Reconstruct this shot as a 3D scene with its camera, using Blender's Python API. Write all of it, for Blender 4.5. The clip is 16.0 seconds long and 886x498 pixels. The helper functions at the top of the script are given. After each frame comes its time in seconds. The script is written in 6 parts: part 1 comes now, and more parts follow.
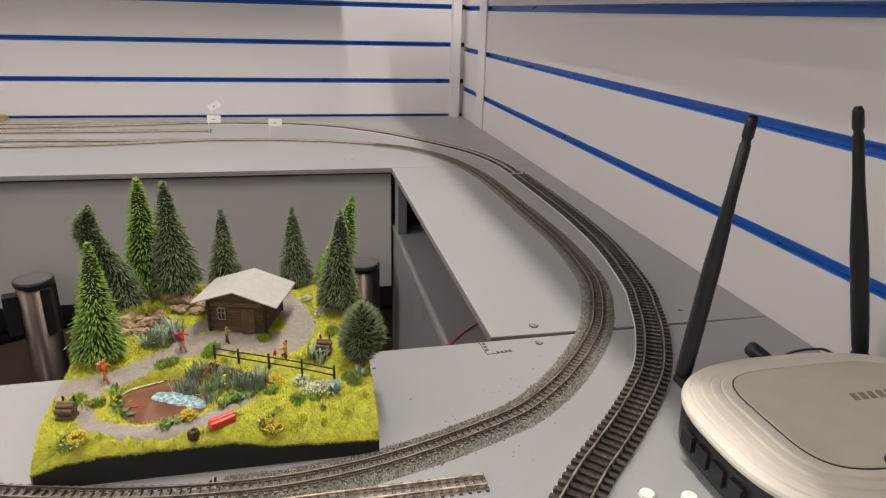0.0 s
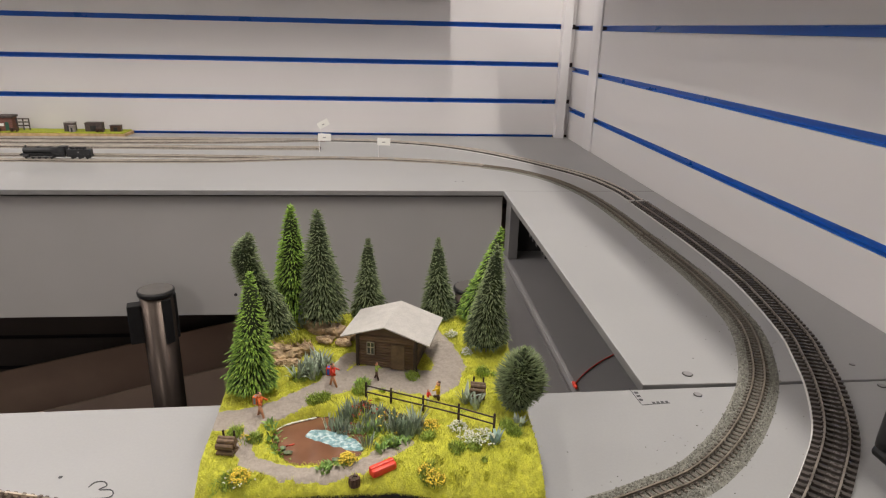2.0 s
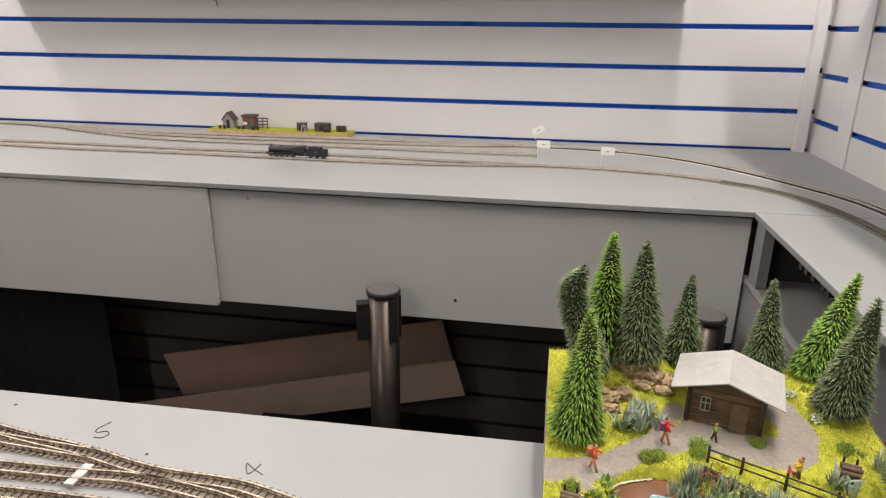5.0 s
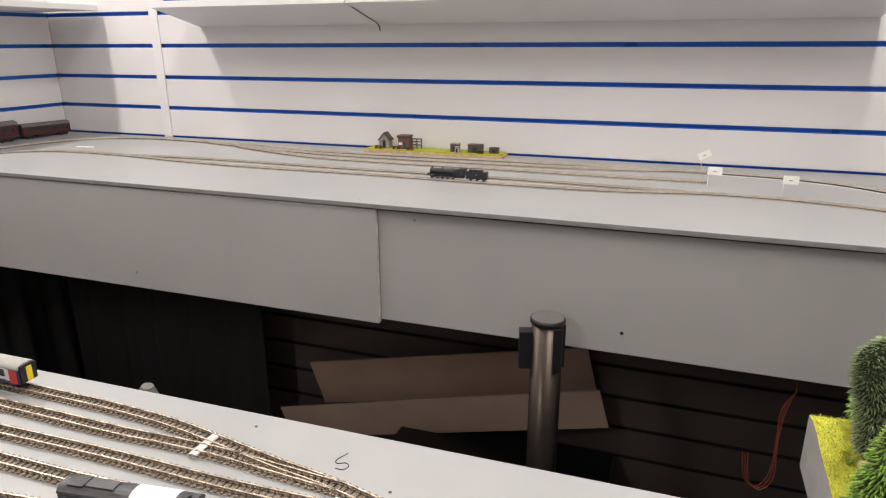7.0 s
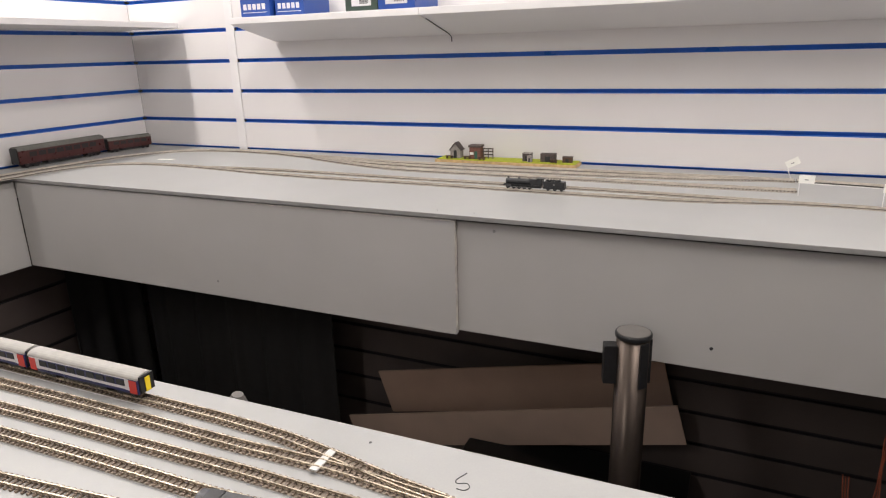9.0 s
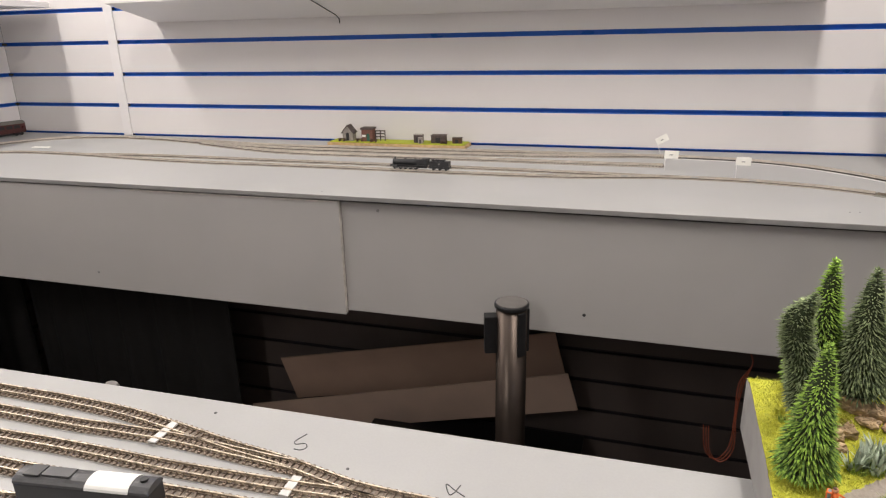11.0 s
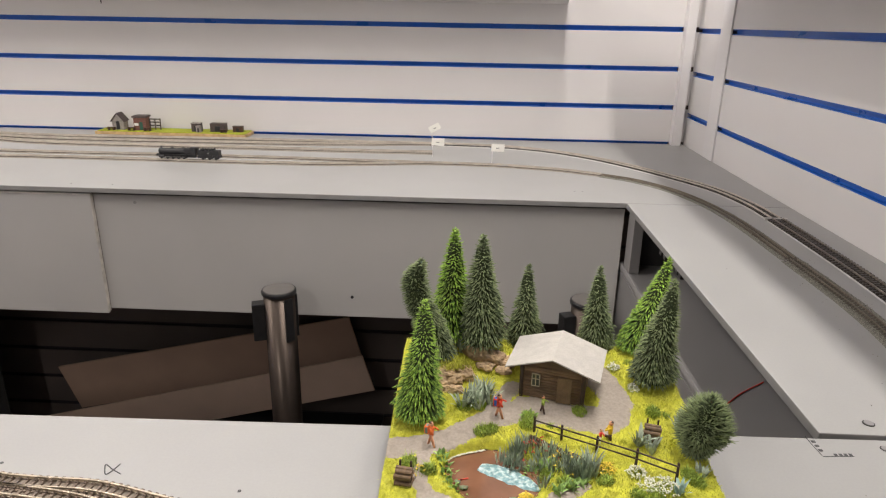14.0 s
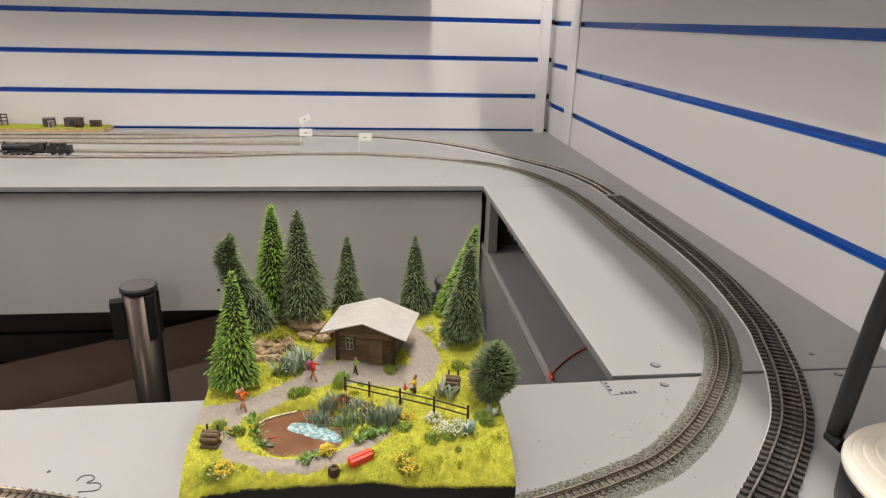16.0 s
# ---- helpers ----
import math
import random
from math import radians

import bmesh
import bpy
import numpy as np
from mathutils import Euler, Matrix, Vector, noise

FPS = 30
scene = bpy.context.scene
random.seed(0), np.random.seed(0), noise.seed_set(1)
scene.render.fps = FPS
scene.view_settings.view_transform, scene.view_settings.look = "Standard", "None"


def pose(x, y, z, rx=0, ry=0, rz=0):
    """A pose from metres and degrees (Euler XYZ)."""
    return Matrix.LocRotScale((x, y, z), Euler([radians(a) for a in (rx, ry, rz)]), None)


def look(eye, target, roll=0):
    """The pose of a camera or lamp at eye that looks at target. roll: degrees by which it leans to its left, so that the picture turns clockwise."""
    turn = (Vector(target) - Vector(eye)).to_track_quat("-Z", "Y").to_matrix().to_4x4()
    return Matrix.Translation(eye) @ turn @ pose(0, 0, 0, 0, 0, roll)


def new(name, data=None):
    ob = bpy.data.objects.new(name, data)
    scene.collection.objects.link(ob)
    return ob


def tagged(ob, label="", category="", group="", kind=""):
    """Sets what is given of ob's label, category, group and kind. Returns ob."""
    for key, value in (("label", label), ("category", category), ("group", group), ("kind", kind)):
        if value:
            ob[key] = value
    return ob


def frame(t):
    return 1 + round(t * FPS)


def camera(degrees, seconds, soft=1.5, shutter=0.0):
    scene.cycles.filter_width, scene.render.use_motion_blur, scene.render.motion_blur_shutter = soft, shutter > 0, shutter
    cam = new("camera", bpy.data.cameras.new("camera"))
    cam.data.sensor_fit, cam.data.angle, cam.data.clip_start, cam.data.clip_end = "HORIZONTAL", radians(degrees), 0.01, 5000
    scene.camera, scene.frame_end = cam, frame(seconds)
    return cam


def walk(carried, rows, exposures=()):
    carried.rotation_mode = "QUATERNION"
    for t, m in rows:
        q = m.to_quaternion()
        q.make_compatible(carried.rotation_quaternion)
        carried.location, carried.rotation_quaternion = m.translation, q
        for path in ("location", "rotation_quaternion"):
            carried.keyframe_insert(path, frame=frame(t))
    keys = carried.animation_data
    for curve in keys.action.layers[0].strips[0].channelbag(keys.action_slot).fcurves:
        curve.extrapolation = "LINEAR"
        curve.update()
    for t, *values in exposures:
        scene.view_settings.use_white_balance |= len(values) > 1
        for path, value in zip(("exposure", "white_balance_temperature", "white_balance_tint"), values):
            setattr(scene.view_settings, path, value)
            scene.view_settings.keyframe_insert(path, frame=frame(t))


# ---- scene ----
cam = camera(68.57, 16.0, soft=1.15)
PATH = [
    (0, (0.0812, 0.0233, 1.3817), (0.4853, 1.8583, 0.6967), 1.56),
    (0.5, (0.0669, 0.0350, 1.3854), (0.4321, 1.8850, 0.7190), 1.68),
    (1, (0.0480, 0.0481, 1.3855), (0.3466, 1.9150, 0.7331), 1.64),
    (1.5, (0.0349, 0.0564, 1.3851), (0.2641, 1.9347, 0.7375), 1.38),
    (2, (0.0244, 0.0656, 1.3857), (0.1976, 1.9510, 0.7411), 1.39),
    (2.5, (0.0106, 0.0731, 1.3827), (0.1234, 1.9621, 0.7355), 1.23),
    (3, (-0.0055, 0.0810, 1.3836), (0.0399, 1.9710, 0.7309), 1.41),
    (3.5, (-0.0249, 0.0909, 1.3851), (-0.0575, 1.9800, 0.7293), 1.46),
    (4, (-0.0506, 0.1013, 1.3850), (-0.1789, 1.9870, 0.7311), 1.17),
    (4.5, (-0.0739, 0.1086, 1.3862), (-0.2977, 1.9859, 0.7341), 0.81),
    (5, (-0.0979, 0.1104, 1.3901), (-0.4119, 1.9754, 0.7402), 0.66),
    (5.5, (-0.1226, 0.1090, 1.3952), (-0.5227, 1.9589, 0.7495), 0.61),
    (6, (-0.1479, 0.1066, 1.3998), (-0.6319, 1.9394, 0.7625), 0.50),
    (6.5, (-0.1740, 0.1058, 1.4027), (-0.7408, 1.9196, 0.7790), 0.20),
    (7, (-0.1999, 0.1077, 1.4051), (-0.8501, 1.8984, 0.7963), -0.26),
    (7.5, (-0.2200, 0.1082, 1.4083), (-0.9327, 1.8803, 0.8154), -0.49),
    (8, (-0.2386, 0.1037, 1.4094), (-1.0042, 1.8574, 0.8278), -0.96),
    (8.5, (-0.2525, 0.1005, 1.4088), (-1.0514, 1.8408, 0.8323), -1.24),
    (9, (-0.2519, 0.0980, 1.4094), (-1.0550, 1.8340, 0.8261), -1.54),
    (9.5, (-0.2411, 0.0968, 1.4095), (-1.0202, 1.8388, 0.8133), -1.75),
    (10, (-0.2239, 0.0968, 1.4079), (-0.9525, 1.8559, 0.7974), -1.74),
    (10.5, (-0.2045, 0.0986, 1.4031), (-0.8565, 1.8846, 0.7826), -1.39),
    (11, (-0.1787, 0.0995, 1.3992), (-0.7482, 1.9109, 0.7711), -1.25),
    (11.5, (-0.1535, 0.1021, 1.3990), (-0.6470, 1.9317, 0.7593), -0.80),
    (12, (-0.1252, 0.1051, 1.4035), (-0.5448, 1.9516, 0.7597), -0.70),
    (12.5, (-0.1074, 0.1011, 1.4049), (-0.4616, 1.9572, 0.7497), 0.25),
    (13, (-0.0856, 0.1005, 1.4056), (-0.3660, 1.9662, 0.7419), 0.39),
    (13.5, (-0.0638, 0.0961, 1.4030), (-0.2503, 1.9723, 0.7359), 0.56),
    (14, (-0.0404, 0.0860, 1.4024), (-0.1178, 1.9728, 0.7436), 1.05),
    (14.5, (-0.0205, 0.0800, 1.4048), (-0.0120, 1.9683, 0.7460), 1.49),
    (15, (0.0002, 0.0756, 1.4011), (0.0857, 1.9615, 0.7406), 1.47),
    (15.5, (0.0182, 0.0595, 1.4011), (0.1799, 1.9408, 0.7417), 1.35),
    (16, (0.0294, 0.0492, 1.3968), (0.2503, 1.9216, 0.7293), 1.52),
]
walk(cam, [(t, look(eye, target, roll)) for t, eye, target, roll in PATH],
     exposures=[(0.0, -0.12, 6500, 10), (2.0, -0.12, 6480, 10), (4.0, 0.04, 6440, 9.5), (8.0, 0.17, 6340, 9.5), (10.5, 0.14, 6440, 10), (12.0, 0.13, 6470, 10), (14.0, 0.13, 6480, 9.5), (16.0, 0.12, 6500, 9.5)])
# ---- end of path ----

# ---- light and exposure ----
scene.view_settings.exposure = 0.0
world = bpy.data.worlds.new("dim_room")
world.use_nodes = True
world.node_tree.nodes["Background"].inputs[0].default_value = (1.0, 0.95, 0.9, 1)
world.node_tree.nodes["Background"].inputs[1].default_value = 0.02
scene.world = world

CEILING = 2.55
# Out of view: first and third follow shelf shadows, the others are added fill.
BATTENS = [(0.17, 0.72, 20.0), (-1.0, 1.05, 9.5), (-2.05, 0.95, 18.5), (-1.4, -1.3, 17.0)]   # x, y and watts of the ceiling battens
LONG, WIDE = 1.25, 0.09


def ceiling_lamp(x, y, power):
    data = bpy.data.lights.new("ceiling_light", "AREA")
    data.shape, data.size, data.size_y, data.energy, data.color = "RECTANGLE", WIDE, LONG, power, (1.0, 0.93, 0.86)
    lamp = new("ceiling_light", data)
    lamp.matrix_world = pose(x, y, CEILING - 0.062, 0, 0, 0)
    return lamp


for px, py, watts in BATTENS:
    ceiling_lamp(px, py, watts)

# ---- materials ----


def mat(name, color, rough=0.6, metal=0.0, vary=0.12, scale=30.0, grain=0.0, grain_scale=400.0, bump=0.0, bump_scale=300.0,
        random_amount=0.0, island=0.0, second=None, second_scale=4.0, second_amount=0.3, rough_vary=0.08, spec=0.5, coat=0.0, stretch=(1, 1, 1)):
    m = bpy.data.materials.new(name)
    m.use_nodes = True
    nt = m.node_tree
    b = nt.nodes["Principled BSDF"]
    b.inputs["Roughness"].default_value = rough
    b.inputs["Metallic"].default_value = metal
    b.inputs["Specular IOR Level"].default_value = spec
    b.inputs["Coat Weight"].default_value = coat
    L = nt.links.new
    tc = nt.nodes.new("ShaderNodeTexCoord")
    mp = nt.nodes.new("ShaderNodeMapping")
    mp.inputs["Scale"].default_value = stretch
    L(tc.outputs["Object"], mp.inputs["Vector"])

    def noise_tex(s, detail=5.0):
        n = nt.nodes.new("ShaderNodeTexNoise")
        n.inputs["Scale"].default_value = s
        n.inputs["Detail"].default_value = detail
        L(mp.outputs["Vector"], n.inputs["Vector"])
        return n

    def mix(fac, a, c2, mode="MIX"):
        x = nt.nodes.new("ShaderNodeMix")
        x.data_type, x.blend_type = "RGBA", mode
        if isinstance(fac, float):
            x.inputs["Factor"].default_value = fac
        else:
            L(fac, x.inputs["Factor"])
        for sock, val in ((x.inputs[6], a), (x.inputs[7], c2)):
            if isinstance(val, tuple):
                sock.default_value = (*val, 1)
            else:
                L(val, sock)
        return x.outputs[2]

    def ramp(src, lo, hi, a=0.35, c2=0.65):
        r = nt.nodes.new("ShaderNodeMapRange")
        r.inputs["From Min"].default_value, r.inputs["From Max"].default_value = a, c2
        r.inputs["To Min"].default_value, r.inputs["To Max"].default_value = lo, hi
        L(src, r.inputs["Value"])
        return r.outputs[0]

    col = color
    dark = tuple(c * (1 - vary) for c in color)
    light = tuple(min(1.0, c * (1 + vary)) for c in color)
    base = noise_tex(scale)
    col = mix(ramp(base.outputs["Fac"], 0.0, 1.0), dark, light)
    if second:
        col = mix(ramp(noise_tex(second_scale, 6.0).outputs["Fac"], 0.0, second_amount, 0.45, 0.7), col, second)
    if grain:
        g = ramp(noise_tex(grain_scale, 3.0).outputs["Fac"], 1 - grain, 1 + grain, 0.3, 0.7)
        hs = nt.nodes.new("ShaderNodeHueSaturation")
        L(g, hs.inputs["Value"])
        L(col, hs.inputs["Color"])
        col = hs.outputs[0]
    for amount, node, out in ((random_amount, "ShaderNodeObjectInfo", "Random"), (island, "ShaderNodeNewGeometry", "Random Per Island")):
        if amount:
            src = nt.nodes.new(node)
            hs = nt.nodes.new("ShaderNodeHueSaturation")
            L(ramp(src.outputs[out], 1 - amount, 1 + amount, 0.0, 1.0), hs.inputs["Value"])
            L(col, hs.inputs["Color"])
            col = hs.outputs[0]
    L(col, b.inputs["Base Color"])
    if rough_vary:
        L(ramp(base.outputs["Fac"], max(0.02, rough - rough_vary), min(1.0, rough + rough_vary)), b.inputs["Roughness"])
    if bump:
        bn = nt.nodes.new("ShaderNodeBump")
        bn.inputs["Strength"].default_value = bump
        bn.inputs["Distance"].default_value = 0.001
        L(noise_tex(bump_scale).outputs["Fac"], bn.inputs["Height"])
        L(bn.outputs[0], b.inputs["Normal"])
    return m


M_SLAT = mat("white_slat_board", (0.74, 0.715, 0.71), 0.42, vary=0.015, scale=3, bump=0.02, bump_scale=150, random_amount=0.015)
# White slats below the layout, their deep shade put into the colour.
M_SLAT_LOW = mat("shaded_slat_board", (0.12, 0.096, 0.088), 0.6, vary=0.15, scale=4, random_amount=0.1)
M_BLUE = mat("blue_plastic_insert", (0.012, 0.13, 0.55), 0.34, vary=0.05, scale=10)
M_TRIM = mat("white_trim", (0.76, 0.74, 0.74), 0.4, vary=0.02, scale=8)
M_TOP = mat("grey_painted_board", (0.345, 0.345, 0.341), 0.38, vary=0.035, scale=5, grain=0.02, grain_scale=500, bump=0.02, bump_scale=260,
            second=(0.305, 0.305, 0.30), second_scale=7, second_amount=0.35, rough_vary=0.03)
M_FASCIA = mat("grey_fascia_paint", (0.45, 0.437, 0.425), 0.45, vary=0.03, scale=4, bump=0.05, bump_scale=200, second=(0.415, 0.403, 0.392), second_scale=5)
M_LEDGE = mat("dark_grey_ledge_paint", (0.25, 0.243, 0.243), 0.36, vary=0.05, scale=6, bump=0.05, bump_scale=200)
M_EDGE = mat("raw_board_edge", (0.50, 0.47, 0.43), 0.8, vary=0.2, scale=60)
# Dark tone put in for shade in gaps, openings and holes.
M_DARK = mat("shade_dark_gap", (0.05, 0.048, 0.047), 0.8, vary=0.2, scale=12)
M_FLOOR = mat("dark_floor", (0.13, 0.105, 0.095), 0.55, vary=0.2, scale=6, second=(0.11, 0.09, 0.08), second_scale=2)
M_CEIL = mat("ceiling_white", (0.5, 0.49, 0.48), 0.9, vary=0.03, scale=5)
M_RAIL = mat("nickel_silver_rail", (0.56, 0.48, 0.37), 0.27, 0.55, vary=0.15, scale=120)
M_RAIL_DULL = mat("dull_rail", (0.29, 0.255, 0.22), 0.42, 0.6, vary=0.25, scale=90)
M_SLEEPER = mat("brown_sleeper", (0.15, 0.113, 0.085), 0.6, vary=0.2, scale=200, random_amount=0.15, island=0.15)
M_SLEEPER_W = mat("weathered_sleeper", (0.14, 0.12, 0.098), 0.8, vary=0.2, scale=200, random_amount=0.15)
# Blue insert darkened in colour for the shade below the boards.
M_BLUE_SHADE = mat("shaded_blue_insert", (0.035, 0.030, 0.034), 0.6, vary=0.1)
M_SLEEPER_DK = mat("dark_sleeper", (0.066, 0.056, 0.049), 0.28, vary=0.2, scale=200, random_amount=0.2)
M_BALLAST = mat("grey_green_ballast", (0.255, 0.25, 0.215), 0.95, vary=0.3, scale=700, island=0.4, bump=0.5, bump_scale=900)
M_CORK = mat("pale_track_underlay", (0.58, 0.57, 0.55), 0.7, vary=0.06, scale=60)
M_BED_DK = mat("dark_track_bed", (0.025, 0.022, 0.021), 0.85, vary=0.2, scale=150)
M_RAIL_FAR = mat("silvery_rail", (0.66, 0.61, 0.54), 0.36, 0.4, vary=0.12, scale=90)
M_SLEEPER_FAR = mat("grey_brown_sleeper", (0.12, 0.096, 0.074), 0.7, vary=0.2, scale=150, island=0.2)
M_BED_FAR = mat("grey_track_bed", (0.14, 0.114, 0.09), 0.85, vary=0.15, scale=120)
M_UNDER_FAR = mat("grey_tan_underlay", (0.33, 0.30, 0.265), 0.8, vary=0.12, scale=60)
M_SLEEPER_TAN = mat("tan_grey_sleeper", (0.13, 0.104, 0.08), 0.7, vary=0.2, scale=150, island=0.2)
M_TUBE = mat("satin_steel_tube", (0.085, 0.068, 0.058), 0.42, 1.0, vary=0.1, scale=30, stretch=(1, 1, 0.05))
M_DISC = mat("brushed_pale_disc", (0.17, 0.158, 0.15), 0.45, 0.4, vary=0.06, scale=60)
# Darker copy of the board grey, with the edges' shade put into it.
M_LIP = mat("shaded_board_grey", (0.26, 0.255, 0.25), 0.55, vary=0.08, scale=30)
M_RAIL_N = mat("weathered_brass_rail", (0.26, 0.225, 0.178), 0.4, 0.6, vary=0.2, scale=120)
M_BED = mat("grey_brown_track_bed", (0.25, 0.21, 0.17), 0.85, vary=0.2, scale=150)
M_WHITE = mat("white_card", (0.86, 0.85, 0.80), 0.7, vary=0.04, scale=50)
M_BLACK = mat("black_plastic", (0.014, 0.014, 0.015), 0.38, vary=0.2, scale=80, bump=0.04, bump_scale=900)
M_INK = mat("black_ink", (0.02, 0.02, 0.022), 0.6, vary=0.1)
M_CARD = mat("brown_cardboard", (0.47, 0.335, 0.26), 0.85, vary=0.06, scale=8, bump=0.1, bump_scale=80)
M_GLOW = bpy.data.materials.new("lamp_diffuser")
M_GLOW.use_nodes = True
M_GLOW.node_tree.nodes["Principled BSDF"].inputs["Emission Color"].default_value = (1, 0.94, 0.88, 1)
M_GLOW.node_tree.nodes["Principled BSDF"].inputs["Emission Strength"].default_value = 3.0

# ---- mesh helpers ----


def thing(name, x=0, y=0, z=0, rz=0, label="", category="", group="", kind=""):
    ob = new(name)
    ob.empty_display_size = 0.02
    ob.matrix_world = pose(x, y, z, 0, 0, rz)
    return tagged(ob, label, category, group, kind)


def mesh_of(name, bm, *mats, smooth=False):
    me = bpy.data.meshes.new(name)
    bm.to_mesh(me)
    bm.free()
    for m in mats:
        me.materials.append(m)
    if smooth:
        for p in me.polygons:
            p.use_smooth = True
    return me


def part(name, bm, material, parent, label="", smooth=False, kind=""):
    mats = material if isinstance(material, (list, tuple)) else [material]
    ob = new(name, mesh_of(name, bm, *mats, smooth=smooth))
    ob.parent = parent
    return tagged(ob, label=label, kind=kind)


def lone(name, bm, material, label, category, kind="", group="", smooth=False):
    mats = material if isinstance(material, (list, tuple)) else [material]
    return tagged(new(name, mesh_of(name, bm, *mats, smooth=smooth)), label, category, group, kind)


def box(bm, x0, x1, y0, y1, z0, z1, bevel=0.0, mat_index=0, m=None):
    r = bmesh.ops.create_cube(bm, size=1.0, matrix=Matrix.LocRotScale(((x0 + x1) / 2, (y0 + y1) / 2, (z0 + z1) / 2), None, (x1 - x0, y1 - y0, z1 - z0)))
    vs = r["verts"]
    if m is not None:
        bmesh.ops.transform(bm, matrix=m, verts=vs)
    faces = {f for v in vs for f in v.link_faces}
    for f in faces:
        f.material_index = mat_index
    if bevel:
        es = {e for f in faces for e in f.edges}
        bmesh.ops.bevel(bm, geom=list(es), offset=bevel, segments=2, affect="EDGES", profile=0.6)
    return bm


def boxes(*args, bevel=0.0):
    bm = bmesh.new()
    for a in args:
        box(bm, *a, bevel=bevel)
    return bm


def cyl(bm, p0, p1, r0, r1=None, seg=16, mat_index=0, caps=True):
    p0, p1 = Vector(p0), Vector(p1)
    d = p1 - p0
    m = Matrix.Translation((p0 + p1) / 2) @ d.to_track_quat("Z", "Y").to_matrix().to_4x4()
    r = bmesh.ops.create_cone(bm, cap_ends=caps, segments=seg, radius1=r0, radius2=r0 if r1 is None else r1, depth=d.length, matrix=m)
    for f in {f for v in r["verts"] for f in v.link_faces}:
        f.material_index = mat_index
    return bm


def ball(bm, c, r, sub=2, squash=(1, 1, 1), mat_index=0):
    res = bmesh.ops.create_icosphere(bm, subdivisions=sub, radius=1.0, matrix=Matrix.LocRotScale(c, None, tuple(r * s for s in squash)))
    for f in {f for v in res["verts"] for f in v.link_faces}:
        f.material_index = mat_index
    return bm


def smooth_line(pts, step):
    """Points every step metres along a Catmull-Rom curve through pts."""
    P = [Vector(p) for p in pts]
    P = [P[0] * 2 - P[1]] + P + [P[-1] * 2 - P[-2]]
    fine = []
    for i in range(1, len(P) - 2):
        a, b, c, d = P[i - 1:i + 3]
        for k in range(24):
            t = k / 24
            fine.append(0.5 * ((2 * b) + (c - a) * t + (2 * a - 5 * b + 4 * c - d) * t * t + (3 * b - a - 3 * c + d) * t ** 3))
    fine.append(P[-2])
    out, acc = [fine[0].copy()], 0.0
    for a, b in zip(fine, fine[1:]):
        seg = (b - a).length
        while acc + seg >= step:
            a = a + (b - a) * ((step - acc) / seg)
            seg = (b - a).length
            out.append(a.copy())
            acc = 0.0
        acc += seg
    return out


def tangents(line):
    out = []
    for i in range(len(line)):
        d = line[min(i + 1, len(line) - 1)] - line[max(i - 1, 0)]
        out.append(d.normalized())
    return out


def sweep(line, profile, closed=True):
    """A bar of the given cross profile (side, up) along a level line."""
    bm = bmesh.new()
    rings = []
    for p, t in zip(line, tangents(line)):
        side = Vector((t.y, -t.x, 0)).normalized()
        rings.append([bm.verts.new(p + side * s + Vector((0, 0, u))) for s, u in profile])
    n = len(profile)
    for a, b in zip(rings, rings[1:]):
        for k in range(n if closed else n - 1):
            bm.faces.new((a[k], b[k], b[(k + 1) % n], a[(k + 1) % n]))
    if closed:
        bm.faces.new(rings[0])
        bm.faces.new(rings[-1][::-1])
    bmesh.ops.recalc_face_normals(bm, faces=bm.faces)
    return bm


def wire(name, pts, radius, material, label="", category="", parent=None, step=0.004, kind=""):
    line = smooth_line(pts, step)
    bm = bmesh.new()
    rings = []
    for p, t in zip(line, tangents(line)):
        a = t.orthogonal().normalized()
        a = (Vector((0, 0, 1)).cross(t) if abs(t.z) < 0.95 else Vector((1, 0, 0)).cross(t)).normalized()
        b = t.cross(a)
        rings.append([bm.verts.new(p + (a * math.cos(k * math.pi / 3) + b * math.sin(k * math.pi / 3)) * radius) for k in range(6)])
    for a, b in zip(rings, rings[1:]):
        for k in range(6):
            bm.faces.new((a[k], b[k], b[(k + 1) % 6], a[(k + 1) % 6]))
    bm.faces.new(rings[0][::-1])
    bm.faces.new(rings[-1])
    if parent is not None:
        return part(name, bm, material, parent, label, smooth=True)
    return lone(name, bm, material, label, category, kind=kind, smooth=True)

# ---- the room ----
T = 1.10            # height of the layout's boards
XR, XL, YB, YF = 0.5345, -2.29, 1.88, -3.2
STRIPS = [0.2005, 0.300, 0.400, 0.4995, 0.599, 0.6985, 0.798, 0.8975, 0.9985, 1.0995, 1.1975, 1.2965, 1.3955, 1.4955, 1.6, 1.7, 1.8, 1.9, 2.0, 2.1, 2.2, 2.3, 2.4]
GROOVE = 0.0062


